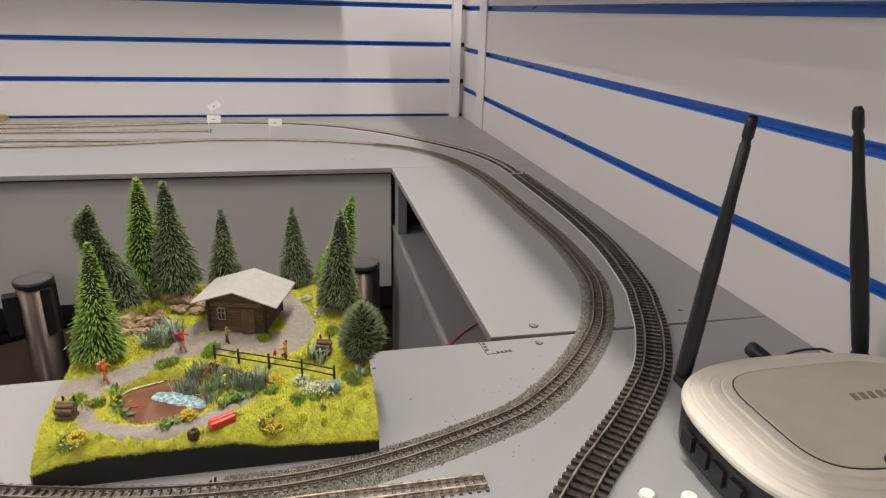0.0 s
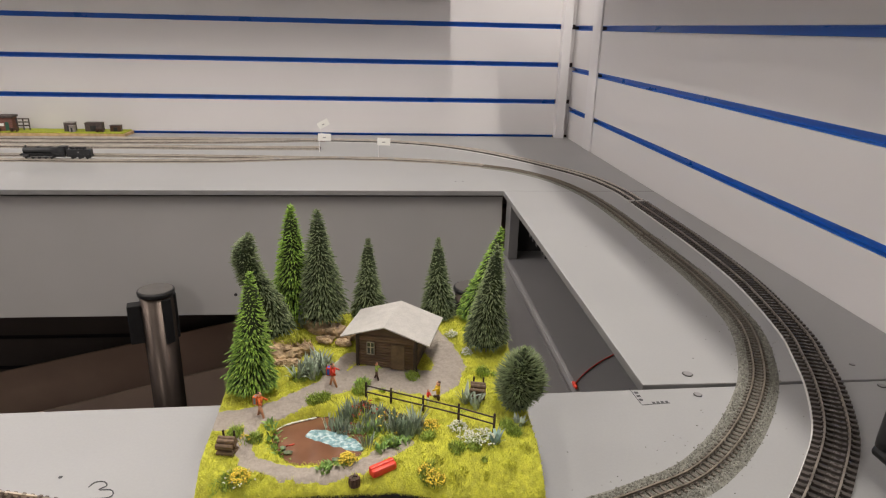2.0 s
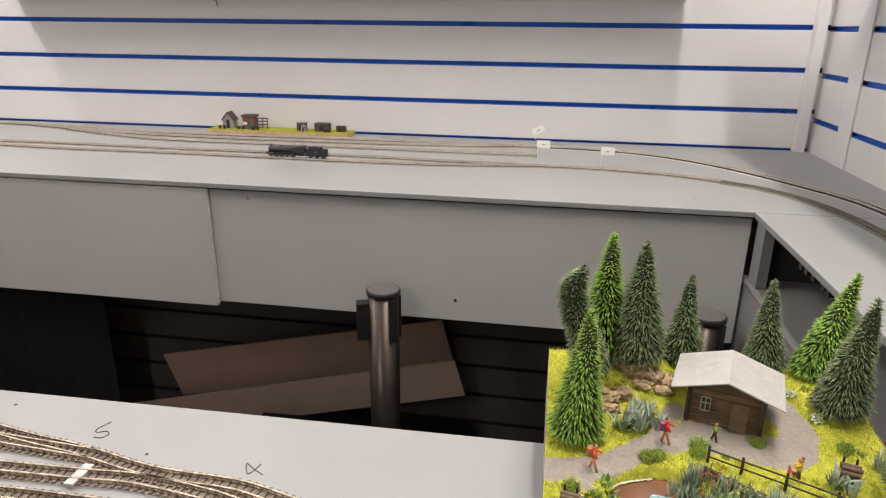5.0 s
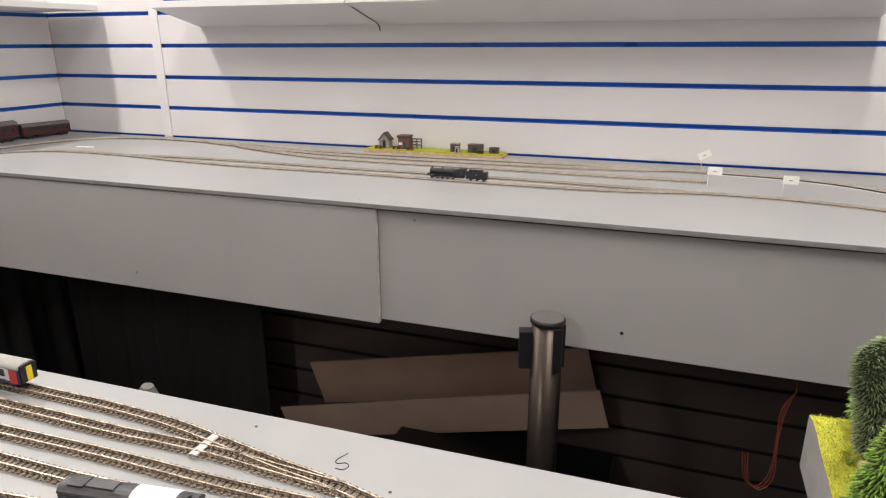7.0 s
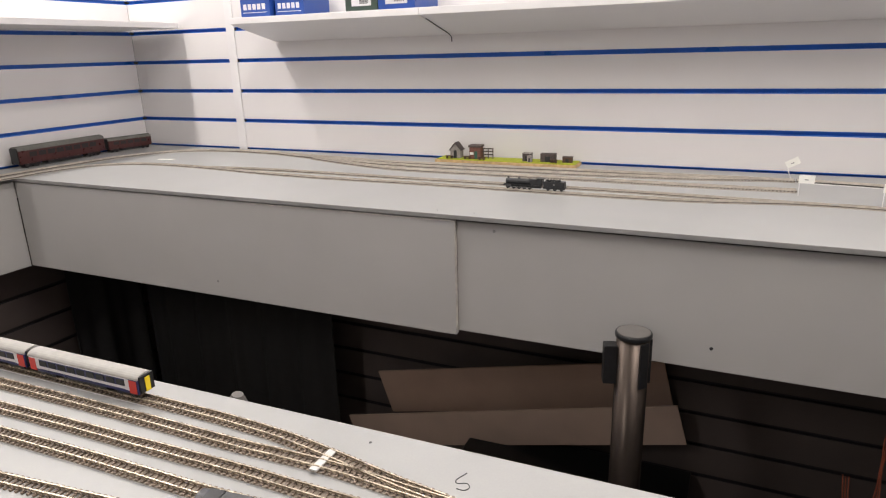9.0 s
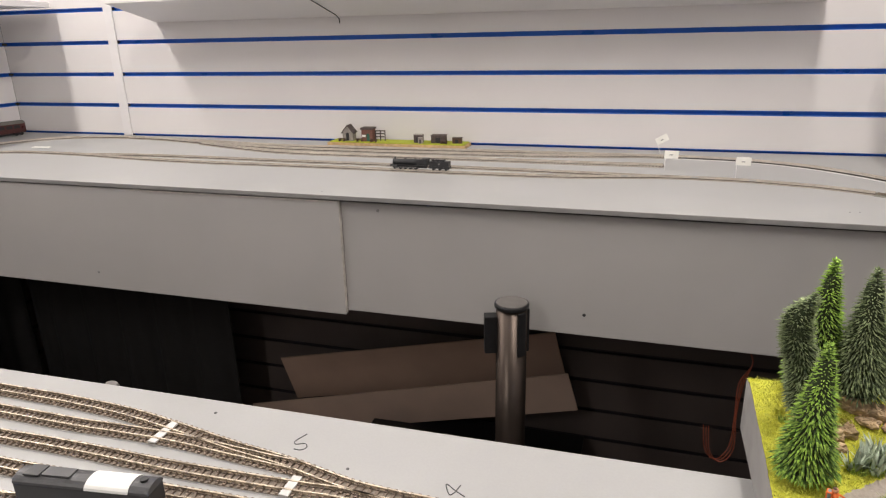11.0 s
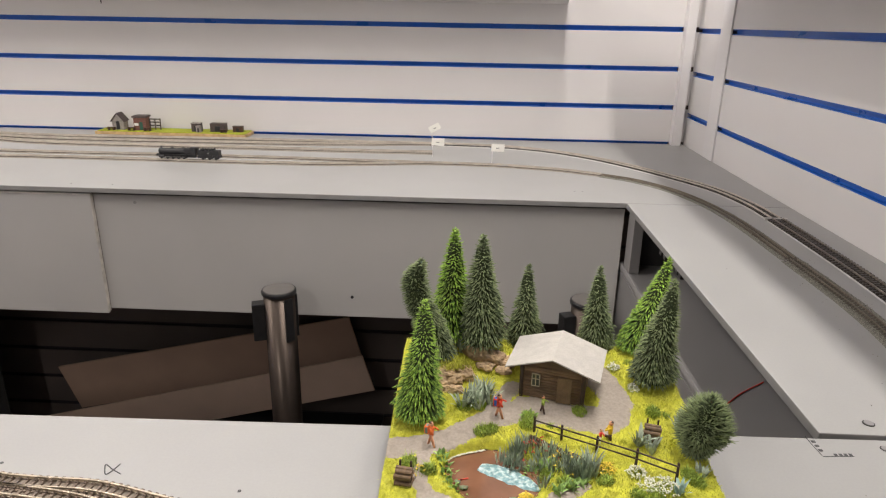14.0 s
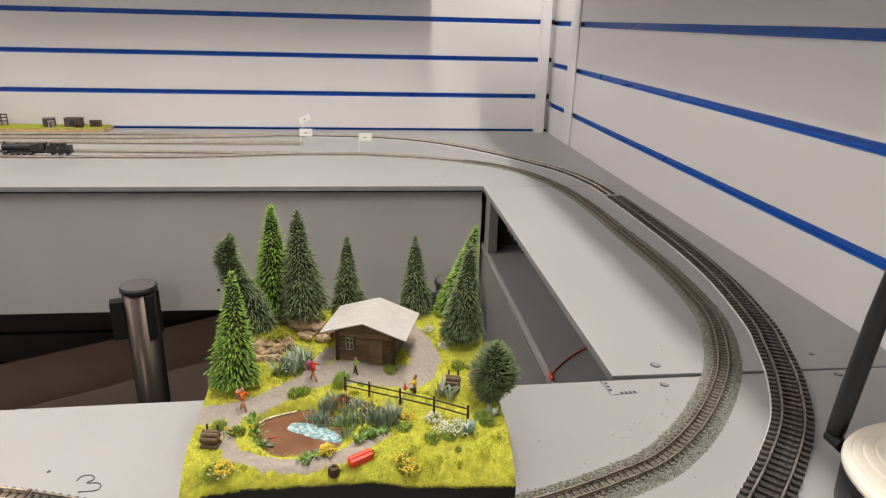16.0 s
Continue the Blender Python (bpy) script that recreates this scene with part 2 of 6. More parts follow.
def slat_wall(name, length, to_world, label, gaps, strips=STRIPS):
    """A wall of horizontal boards with blue strips in the grooves, along local x, facing local -y."""
    wall = thing(name, label=label, category="wall", kind="structure")
    wall.matrix_world = to_world
    edges = [0.0] + strips + [CEILING]
    for k, (a, b) in enumerate(zip(edges, edges[1:])):
        bm = bmesh.new()
        z0, z1 = a + (GROOVE if k else 0), b - (GROOVE if k < len(strips) else 0)
        box(bm, 0, length, 0, 0.018, z0, z1, bevel=0.0012)
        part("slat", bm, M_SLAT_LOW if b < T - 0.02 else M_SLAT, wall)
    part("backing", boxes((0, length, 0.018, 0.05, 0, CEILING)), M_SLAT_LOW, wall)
    for z in strips:
        for g0, g1 in gaps:
            bm = bmesh.new()
            x0, x1 = g0, g1
            box(bm, x0, x1, 0.010, 0.0175, z - GROOVE + 0.0003, z + GROOVE - 0.0003)
            box(bm, x0, x1, 0.0012, 0.0105, z - GROOVE + 0.0003, z - GROOVE + 0.0020)
            box(bm, x0, x1, 0.0012, 0.0105, z + GROOVE - 0.0020, z + GROOVE - 0.0003)
            part("insert_strip", bm, M_BLUE if z > T - 0.02 else M_BLUE_SHADE, wall, "blue plastic groove insert")
    return wall


# back wall: local x runs along world x from the left corner
wb = slat_wall("wall_back", XR - XL + 0.05, pose(XL, YB, 0), "white slatted shop wall with blue groove strips behind the layout",
               [(0.0, -1.848 - XL), (-1.815 - XL, 0.4955 - XL)])
part("joint_strip", boxes((-1.848 - XL, -1.815 - XL, -0.004, 0.0, T, CEILING), bevel=0.0008), M_TRIM, wb, "white vertical cover strip")
# right wall: local x runs along world -y, facing world -x
wr = slat_wall("wall_right", YB - YF, pose(XR, YB, 0, 0, 0, -90), "white slatted shop wall with blue groove strips beside the curve",
               [(0.0, YB - 1.710), (YB - 1.645, YB - YF)], strips=[1.1781 + 0.1073 * k for k in range(-9, 13)])
part("joint_strip", boxes((YB - 1.710, YB - 1.645, -0.004, 0.0, T, CEILING), bevel=0.0008), M_TRIM, wr, "white vertical cover strip")
# left wall: local x runs along world y, facing world +x
wl = slat_wall("wall_left", YB - YF, pose(XL, YF, 0, 0, 0, 90), "white slatted shop wall with blue groove strips at the far end",
               [(0.0, YB - YF)])
lone("corner_trim", boxes((0.4955, 0.5195, 1.852, 1.8798, T, CEILING - 0.001), bevel=0.001), M_TRIM, "white square corner post between two slatted walls", "trim", kind="structure")
# Unseen wall, added to close the room and limit the bounced light.
lone("wall_front", boxes((XL, XR, YF - 0.08, YF, 0, CEILING)), M_CEIL, "unseen plain pale wall added to close the room", "wall", kind="structure")
lone("floor", boxes((XL - 0.1, XR + 0.1, YF - 0.1, YB + 0.1, -0.1, 0)), M_FLOOR, "dark shop floor under the layout", "floor", kind="structure")
lone("ceiling", boxes((XL - 0.1, XR + 0.1, YF - 0.1, YB + 0.1, CEILING, CEILING + 0.1)), M_CEIL, "white ceiling of the shop", "ceiling", kind="structure")

# ---- boards of the layout ----
DEEP = 0.0095


def board(name, x0, x1, y0, y1, label, corners=None):
    bm = bmesh.new()
    box(bm, x0, x1, y0, y1, T - DEEP, T, bevel=0.0012)
    if corners:
        for v in bm.verts:
            if v.co.y > (y0 + y1) / 2:
                v.co.y += corners * (x1 - v.co.x) / (x1 - x0)
    # side faces take the grey that has shade in its colour
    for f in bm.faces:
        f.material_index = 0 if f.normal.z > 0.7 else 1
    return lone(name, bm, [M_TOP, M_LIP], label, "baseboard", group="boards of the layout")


board("baseboard", XL + 0.001, XR - 0.001, 1.2345, YB - 0.001, "grey painted plywood board carrying the far tracks")
board("baseboard", 0.2425, XR - 0.001, 0.5385, 1.2335, "grey painted plywood board carrying the curve along the wall")
board("baseboard", -1.9, XR - 0.001, -0.06, 0.5375, "grey painted plywood board carrying sidings and the diorama", corners=-0.052)
board("baseboard", XL + 0.001, -2.10, 0.50, 1.2335, "grey painted plywood board along the end wall")



def fascia(label, panel, strips=(), screws=()):
    """A thin hanging panel with its raw edges and screw heads."""
    x0, x1, y0, y1, z0, z1 = panel
    th = thing("fascia_panel", (x0 + x1) / 2, y0, z0, label=label, category="fascia", group="fascia panels")
    off = Matrix.Translation((-(x0 + x1) / 2, -y0, -z0))

    def put(name, bm, m, lab=""):
        bmesh.ops.transform(bm, matrix=off, verts=bm.verts)
        part(name, bm, m, th, lab)

    put("panel", boxes(panel, bevel=0.0008), M_FASCIA)
    for e in strips:
        put("edge_strip", boxes(e), M_EDGE, "pale raw board edge")
    for sx, sz, m in screws:
        bm = bmesh.new()
        cyl(bm, (sx, y0 + 0.001, sz), (sx, y0 - 0.0006, sz), 0.0032, seg=14)
        cyl(bm, (sx, y0 - 0.0005, sz), (sx, y0 - 0.0010, sz), 0.0014, seg=8)
        put("screw", bm, m, "countersunk screw head")


FT = T - DEEP - 0.0025
fascia("thin grey painted panel hanging under the far board", (-2.10, -0.7535, 1.2375, 1.2445, 0.842, FT),
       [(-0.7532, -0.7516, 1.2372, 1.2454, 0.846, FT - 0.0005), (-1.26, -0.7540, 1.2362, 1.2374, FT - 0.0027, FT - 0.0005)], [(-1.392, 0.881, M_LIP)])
fascia("thin grey painted panel with a screw hole under the board", (-0.7512, 0.2425, 1.2455, 1.2535, 0.850, FT),
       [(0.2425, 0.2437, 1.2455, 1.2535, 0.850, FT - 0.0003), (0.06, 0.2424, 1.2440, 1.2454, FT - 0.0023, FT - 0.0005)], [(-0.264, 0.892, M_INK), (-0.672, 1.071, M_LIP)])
fascia("grey painted panel under the end board", (-2.1095, -2.1025, 0.50, 1.2365, 0.84, FT))
# The batten's dark colour gives the shadow line under the board edge.
lone("edge_batten", boxes((-0.75, 0.2420, 1.2395, 1.2452, T - DEEP - 0.0029, T - DEEP - 0.0002)), M_DARK, "recessed batten coloured dark as shade under the board edge", "trim", kind="structure")

# the dado trunking and bracket under the curve's board
ledge = thing("support_ledge", 0.39, 0.90, 0.60, label="grey painted boxed ledge under the curve board", category="ledge")
part("top_board", boxes((-0.143, XR - 0.391, -0.3615, 0.362, 0.364, 0.380), bevel=0.006), M_LEDGE, ledge)
part("face_board", boxes((-0.1415, -0.128, -0.3615, 0.362, 0.0, 0.3635), bevel=0.001), M_LEDGE, ledge, "grey front board of the ledge")
lone("support_post", boxes((0.2495, 0.2665, 1.19, 1.2335, 0.981, T - DEEP - 0.0025), bevel=0.001), M_LEDGE, "grey timber post between ledge and board", "post")
# Sheet coloured dark in place of the shaded opening beside the post.
lone("back_panel", boxes((0.2675, XR - 0.002, 1.236, 1.244, 0.981, T - DEEP - 0.0025)), M_DARK, "dark sheet put in for the unlit opening below the board", "panel")
for i, yy in enumerate((1.02, 1.0, 0.975, 0.94, 0.925)):
    lone("terminal_block", boxes((0.248, 0.256, yy - 0.006, yy + 0.006, T - 0.022, T - DEEP - 0.0025), bevel=0.001), M_BLACK, "small black cable clip under the board edge", "clip", group="cable clips under the board")

# ceiling light rows
for px, py, watts in BATTENS:
    lamp = thing("ceiling_batten", px, py, CEILING, label="unseen long white light batten on the ceiling", category="ceiling light", group="ceiling light battens")
    part("housing", boxes((-0.06, 0.06, -LONG / 2, LONG / 2, -0.035, -0.001), bevel=0.004), M_TRIM, lamp)
    part("diffuser", boxes((-0.045, 0.045, -LONG / 2 + 0.02, LONG / 2 - 0.02, -0.058, -0.0352), bevel=0.006), M_GLOW, lamp, "glowing white diffuser")


# shelves on the slatted walls
def shelf(name, length, to_world, depth, label, clip=0.0, drop=0.0):
    s = thing(name, label=label, category="shelf", group="wall shelves")
    s.matrix_world = to_world
    bm = boxes((0, length, -depth, -0.001, 0, 0.018), bevel=0.0015)
    for v in bm.verts:   # the underside thickens towards the wall
        if v.co.z < 0.009 and v.co.y > -0.05:
            v.co.z -= drop
    part("board", bm, M_TRIM, s)
    if clip:
        bm = bmesh.new()
        for a, b in (((clip, -depth * 0.85, -0.0015 - drop * 0.15), (clip, -depth * 0.12, -0.0015 - drop * 0.9)), ((clip, -depth * 0.12, -0.0015 - drop * 0.9), (clip, -0.006, -0.006 - drop)), ((clip, -0.006, -0.006 - drop), (clip, -0.004, -0.018 - drop))):
            cyl(bm, a, b, 0.0014, seg=6)
        part("bracket", bm, M_BLACK, s, "thin dark wire bracket")
    return s


SHELF_Z = 1.499
shelf("wall_shelf", 0.62, pose(-1.655, YB, SHELF_Z), 0.20, "white shelf on the slatted wall holding model boxes", drop=0.047)
shelf("wall_shelf", 1.228, pose(-1.033, YB, SHELF_Z), 0.20, "long white shelf on the slatted wall holding model boxes", clip=0.004, drop=0.047)
shelf("wall_shelf", 1.6, pose(XR, 1.64, 1.485, 0, 0, -90), 0.24, "white shelf on the side wall above the curve")
shelf("wall_shelf", 1.5, pose(XL, 0.36, 1.506, 0, 0, 90), 0.25, "white shelf on the end wall")

# ---- tracks ----


def track(name, pts, label, gauge=0.009, sleeper=(0.0165, 0.0022, 0.0016), pitch=0.0058, rail_h=0.0021, rail_w=0.0014, z=T, singles=False,
          sl_mat=None, rail_mat=None, underlay=0.0, group="model railway tracks", under_mat=None):
    sl_mat, rail_mat = sl_mat or M_SLEEPER, rail_mat or M_RAIL
    tr = thing(name, label=label, category="model track", group=group)
    base = z + underlay
    line = smooth_line([(x, y, base) for x, y in pts], pitch)
    tans = tangents(line)
    ln, wd, ht = sleeper
    if underlay:
        rim = 0.53 if singles else 0.60
        out = 0.50 if rim < 0.6 else rim
        part("underlay", sweep(line, [(-ln * rim, -underlay), (ln * out, -underlay), (ln * (out - 0.03), -0.0002), (-ln * (rim - 0.03), -0.0002)]), under_mat or M_CORK, tr, "pale foam underlay")
        part("track_bed", sweep(line, [(-ln * 0.49, -0.0003), (ln * 0.49, -0.0003), (ln * 0.49, 0.0002), (-ln * 0.49, 0.0002)]), M_BED_DK if sl_mat is M_SLEEPER_DK else M_UNDER_FAR if sl_mat is M_SLEEPER_TAN else M_BED_FAR if sl_mat is M_SLEEPER_FAR else M_BED, tr, "grey-brown bed between sleepers")
    if singles:
        bm = bmesh.new()
        box(bm, -ln / 2, ln / 2, -wd / 2, wd / 2, 0, ht, bevel=0.0)
        for sx in (-gauge / 2, gauge / 2):
            box(bm, sx - rail_w * 1.6, sx + rail_w * 1.6, -wd * 0.4, wd * 0.4, ht, ht + rail_h * 0.35)
        me = mesh_of("sleeper", bm, sl_mat)
        for p, t in zip(line, tans):
            ob = new("sleeper", me)
            ob.parent = tr
            ob.matrix_world = Matrix.Translation(p) @ Matrix.Rotation(math.atan2(-t.x, t.y) + random.uniform(-0.02, 0.02), 4, "Z")
    else:
        verts, faces = [], []
        for p, t in zip(line, tans):
            s = Vector((t.y, -t.x, 0)).normalized()
            k = len(verts)
            for zz in (0, ht):
                for a, b in ((-1, -1), (1, -1), (1, 1), (-1, 1)):
                    verts.append(p + s * (a * ln / 2) + t * (b * wd / 2) + Vector((0, 0, zz)))
            faces += [(k + 4, k + 5, k + 6, k + 7), (k, k + 1, k + 5, k + 4), (k + 1, k + 2, k + 6, k + 5), (k + 2, k + 3, k + 7, k + 6), (k + 3, k, k + 4, k + 7)]
        me = bpy.data.meshes.new("sleeper_row")
        me.from_pydata(verts, [], faces)
        me.materials.append(sl_mat)
        ob = new("sleeper_row", me)
        ob.parent = tr
        tagged(ob, kind="stuff")
    w = rail_w
    prof = [(-w * 1.3, 0), (w * 1.3, 0), (w * 1.3, rail_h * 0.15), (w * 0.35, rail_h * 0.25), (w * 0.35, rail_h * 0.65), (w, rail_h * 0.75),
            (w, rail_h), (-w, rail_h), (-w, rail_h * 0.75), (-w * 0.35, rail_h * 0.65), (-w * 0.35, rail_h * 0.25), (-w * 1.3, rail_h * 0.15)]
    for s in (-gauge / 2, gauge / 2):
        part("rail", sweep(line, [(a * 0.5 + s, ht + u) for a, u in prof]), rail_mat, tr)
    return tr, line


def ballast(line, half, parent, height=0.0014, fringe=0.0042, count=4000, rng=None):
    """A low bed with loose granules either side."""
    rng = rng or random.Random(5)
    prof = [(-half - 0.004, 0.0001), (-half, height), (half, height), (half + 0.004, 0.0001)]
    flat = [Vector((p.x, p.y, T)) for p in line]
    part("ballast_bed", sweep(flat, prof), M_BALLAST, parent, "grey-green granulated ballast bed")
    tans = tangents(flat)
    verts, faces = [], []
    for _ in range(count):
        i = rng.randrange(len(flat))
        t = tans[i]
        s = Vector((t.y, -t.x, 0))
        off = rng.choice((-1, 1)) * (half + rng.uniform(-half, fringe * min(1.25, abs(rng.gauss(0.5, 0.38)))))
        r = rng.uniform(0.00045, 0.00105)
        zz = height if abs(off) < half else max(0.0, height * (1 - (abs(off) - half) / 0.004))
        c = flat[i] + s * off + t * rng.uniform(-0.003, 0.003) + Vector((0, 0, zz + r * 0.3))
        k = len(verts)
        a = rng.uniform(0, 6.28)
        for j in range(3):
            verts.append(c + Vector((math.cos(a + j * 2.1), math.sin(a + j * 2.1), -0.3)) * r * rng.uniform(0.8, 1.3))
        verts.append(c + Vector((rng.uniform(-0.4, 0.4), rng.uniform(-0.4, 0.4), 0.9)) * r)
        faces += [(k, k + 1, k + 3), (k + 1, k + 2, k + 3), (k + 2, k, k + 3)]
    me = bpy.data.meshes.new("loose_ballast")
    me.from_pydata(verts, [], faces)
    me.materials.append(M_BALLAST)
    ob = new("loose_ballast", me)
    ob.parent = parent
    tagged(ob, kind="stuff")


# wide-gauge outer curve along the wall, then along the back wall
OO = [(0.195, 0.275), (0.2510, 0.338), (0.2785, 0.365), (0.3180, 0.4053), (0.3612, 0.4570), (0.3957, 0.5192), (0.4186, 0.5759), (0.4353, 0.6247), (0.4545, 0.7185), (0.464, 0.7933), (0.469, 0.885), (0.4705, 0.99), (0.4695, 1.146)]
oo, oo_line = track("model_track", OO, "wide-gauge dark-sleepered model track curving beside the wall", gauge=0.0165, sleeper=(0.031, 0.0034, 0.0024), pitch=0.0078,
                    rail_h=0.0025, rail_w=0.0012, singles=True, sl_mat=M_SLEEPER_DK, rail_mat=M_RAIL_DULL, underlay=0.0016)
OO2 = [(0.4695, 1.150), (0.4630, 1.245), (0.4360, 1.352), (0.3790, 1.458), (0.3140, 1.557), (0.2420, 1.641), (0.1550, 1.709), (0.05, 1.752), (-0.06, 1.768), (-0.13, 1.772)]
track("model_track", OO2, "model track curving round the far corner of the layout", gauge=0.0145, sleeper=(0.026, 0.0030, 0.0022), pitch=0.0072,
      rail_h=0.0025, rail_w=0.0012, singles=False, sl_mat=M_SLEEPER_DK, rail_mat=M_RAIL_FAR, underlay=0.0016)
lone("track_joiner", boxes((0.4515, 0.4875, 1.1465, 1.1505, T + 0.0005, T + 0.0048)), M_CORK, "pale joint bar across the dark track", "track joint")

# narrow ballasted inner curve
N_NEAR = [(-0.19, 0.412), (-0.10, 0.386), (-0.02, 0.3705), (0.05, 0.3668), (0.103, 0.3725), (0.147, 0.3835), (0.195, 0.4005), (0.2405, 0.4225), (0.2926, 0.469), (0.342, 0.532), (0.3713, 0.588), (0.3905, 0.640), (0.3995, 0.69), (0.4055, 0.75), (0.4080, 0.82), (0.4060, 0.95)]
nn, nn_line = track("model_track", N_NEAR, "narrow-gauge ballasted model track curving round the board", singles=True, z=T + 0.0012, rail_mat=M_RAIL_N, rail_w=0.0012, sl_mat=M_SLEEPER_W)
ballast([p for p in nn_line if p.x > 0.02], 0.0125, nn, count=24000)
FAR = dict(rail_mat=M_RAIL_FAR, sl_mat=M_SLEEPER_FAR, rail_w=0.0014, rail_h=0.0026, underlay=0.0020, under_mat=M_UNDER_FAR)
N_BEND = [(0.4060, 0.952), (0.4045, 1.05), (0.400, 1.14), (0.387, 1.230), (0.3550, 1.328), (0.300, 1.408), (0.237, 1.453)]
nb, nb_line = track("model_track", N_BEND, "narrow-gauge ballasted model track round the far corner", z=T + 0.0012, rail_mat=M_RAIL_N, sl_mat=M_SLEEPER_W)
ballast(nb_line, 0.0110, nb, count=5000, fringe=0.004)
N_FAR = [(0.2355, 1.4537), (0.16, 1.489), (0.09, 1.508), (0.0, 1.524), (-0.144, 1.5255), (-0.33, 1.492), (-0.55, 1.483), (-0.8, 1.487),
         (-1.0, 1.4875), (-1.24, 1.484), (-1.46, 1.496), (-1.66, 1.518), (-1.84, 1.523), (-1.96, 1.500), (-2.05, 1.43), (-2.085, 1.32), (-2.09, 1.2), (-2.12, 0.6)]
nf, nf_line = track("model_track", N_FAR, "narrow-gauge model track along the far side of the layout", **FAR)
track("model_track", [(-0.144, 1.527), (-0.33, 1.5365), (-0.567, 1.544), (-1.017, 1.5415), (-1.28, 1.545), (-1.5, 1.541), (-1.66, 1.521)], "narrow-gauge passing track on the far board", **FAR)
# wide-gauge tracks by the wall
WALL = dict(gauge=0.0145, sleeper=(0.027, 0.0031, 0.0020), pitch=0.0074, rail_mat=M_RAIL_FAR, sl_mat=M_SLEEPER_TAN, rail_w=0.0015, rail_h=0.0027, underlay=0.0018, under_mat=M_UNDER_FAR)
track("model_track", [(-0.132, 1.772), (-0.35, 1.7695), (-0.62, 1.768), (-1.128, 1.755), (-1.448, 1.786), (-1.73, 1.8145), (-1.86, 1.81), (-1.98, 1.775), (-2.06, 1.70), (-2.115, 1.57), (-2.135, 1.42), (-2.15, 1.2), (-2.17, 0.6)],
      "model track running along the back wall", **WALL)
track("model_track", [(-0.20, 1.768), (-0.347, 1.740), (-0.60, 1.7185), (-1.092, 1.713), (-1.40, 1.755), (-1.6, 1.80)], "model siding beside the back wall track", **WALL)
track("model_track", [(-0.135, 1.655), (-0.34, 1.650), (-0.60, 1.653), (-1.06, 1.654), (-1.25, 1.690), (-1.45, 1.755)], "dead-end model siding on the far board", **WALL)
# near sidings
YARD = dict(rail_w=0.0013, underlay=0.0014, sl_mat=M_SLEEPER, singles=True)
track("model_track", [(-1.4, 0.464), (-1.0, 0.4725), (-0.69, 0.4765), (-0.63, 0.4762), (-0.576, 0.4735), (-0.523, 0.466), (-0.464, 0.456), (-0.411, 0.449), (-0.359, 0.4385), (-0.326, 0.436), (-0.285, 0.4345), (-0.238, 0.4232), (-0.19, 0.412)], "narrow-gauge siding with a coach on it", **YARD)
track("model_track", [(-1.4, 0.430), (-1.0, 0.441), (-0.818, 0.4463), (-0.7213, 0.4487), (-0.61, 0.4495), (-0.564, 0.4515), (-0.512, 0.4527), (-0.458, 0.4500), (-0.40, 0.4472)], "narrow-gauge siding joining at a turnout", **YARD)
track("model_track", [(-1.4, 0.392), (-1.0, 0.407), (-0.776, 0.4165), (-0.686, 0.4191), (-0.585, 0.4225), (-0.486, 0.4228), (-0.396, 0.4264), (-0.3545, 0.4285), (-0.30, 0.4225), (-0.269, 0.4155), (-0.20, 0.4035)], "narrow-gauge siding on the near board", **YARD)
track("model_track", [(-1.4, 0.355), (-1.0, 0.376), (-0.736, 0.3883), (-0.6527, 0.3907), (-0.58, 0.3925), (-0.485, 0.3985), (-0.40, 0.4020), (-0.29, 0.4020), (-0.20, 0.3960)], "narrow-gauge siding behind the diesel locomotive", **YARD)
track("model_track", [(-1.3, 0.287), (-0.9, 0.328), (-0.65, 0.355), (-0.513, 0.3725), (-0.42, 0.379), (-0.30, 0.379)], "narrow-gauge siding with a black diesel on it", singles=True)
track("model_track", [(-0.28, 0.350), (0.0, 0.347), (0.10, 0.3475), (0.184, 0.3475)], "short dead-end piece of model track", singles=True)
for x, y, half in ((-0.5268, 0.4575, 0.0145), (-0.396, 0.4262, 0.0105)):
    lone("track_joiner", boxes((x - 0.0035, x + 0.0035, y - half, y + half, T + 0.0031, T + 0.0046), bevel=0.0003), M_CORK, "white plastic strip across the turnout", "track joint", group="turnout strips")

for x, y in ((-0.545, 1.4835), (-0.408, 1.5010), (-0.215, 1.5120), (-0.075, 1.5270), (-0.42, 1.6510), (0.035, 1.5180)):
    lone("rail_joiner", boxes((x - 0.007, x + 0.007, y - 0.0052, y - 0.0038, T + 0.0040, T + 0.0070), bevel=0.0004), M_CORK, "small white plastic joiner on a far rail", "track joint", group="rail joiners")

# ---- the woodland diorama ----
DX0, DX1, DY0, DY1 = -0.0905, 0.1215, 0.3890, 0.589
POND_Z = 1.1275
M_GRASS = mat("yellow_green_turf", (0.54, 0.53, 0.055), 0.9, vary=0.25, scale=180, second=(0.42, 0.44, 0.035), second_scale=60, second_amount=0.5, bump=0.8, bump_scale=1500)
M_GRASS_BLADE = mat("static_grass", (0.60, 0.605, 0.085), 0.8, vary=0.22, scale=70, island=0.2)
M_GRASS_DARK = mat("dark_static_grass", (0.32, 0.42, 0.075), 0.8, vary=0.25, scale=150, island=0.35)
M_PATH = mat("grey_gravel_path", (0.35, 0.305, 0.26), 0.95, vary=0.10, scale=500, second=(0.29, 0.25, 0.21), second_scale=40, bump=0.4, bump_scale=1800)
M_EARTH = mat("dark_bank_earth", (0.10, 0.075, 0.05), 0.95, vary=0.35, scale=400, bump=0.8, bump_scale=1200)
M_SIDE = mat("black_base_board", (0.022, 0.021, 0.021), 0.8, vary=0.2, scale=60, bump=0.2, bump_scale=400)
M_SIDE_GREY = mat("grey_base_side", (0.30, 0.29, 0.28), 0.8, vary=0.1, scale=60)
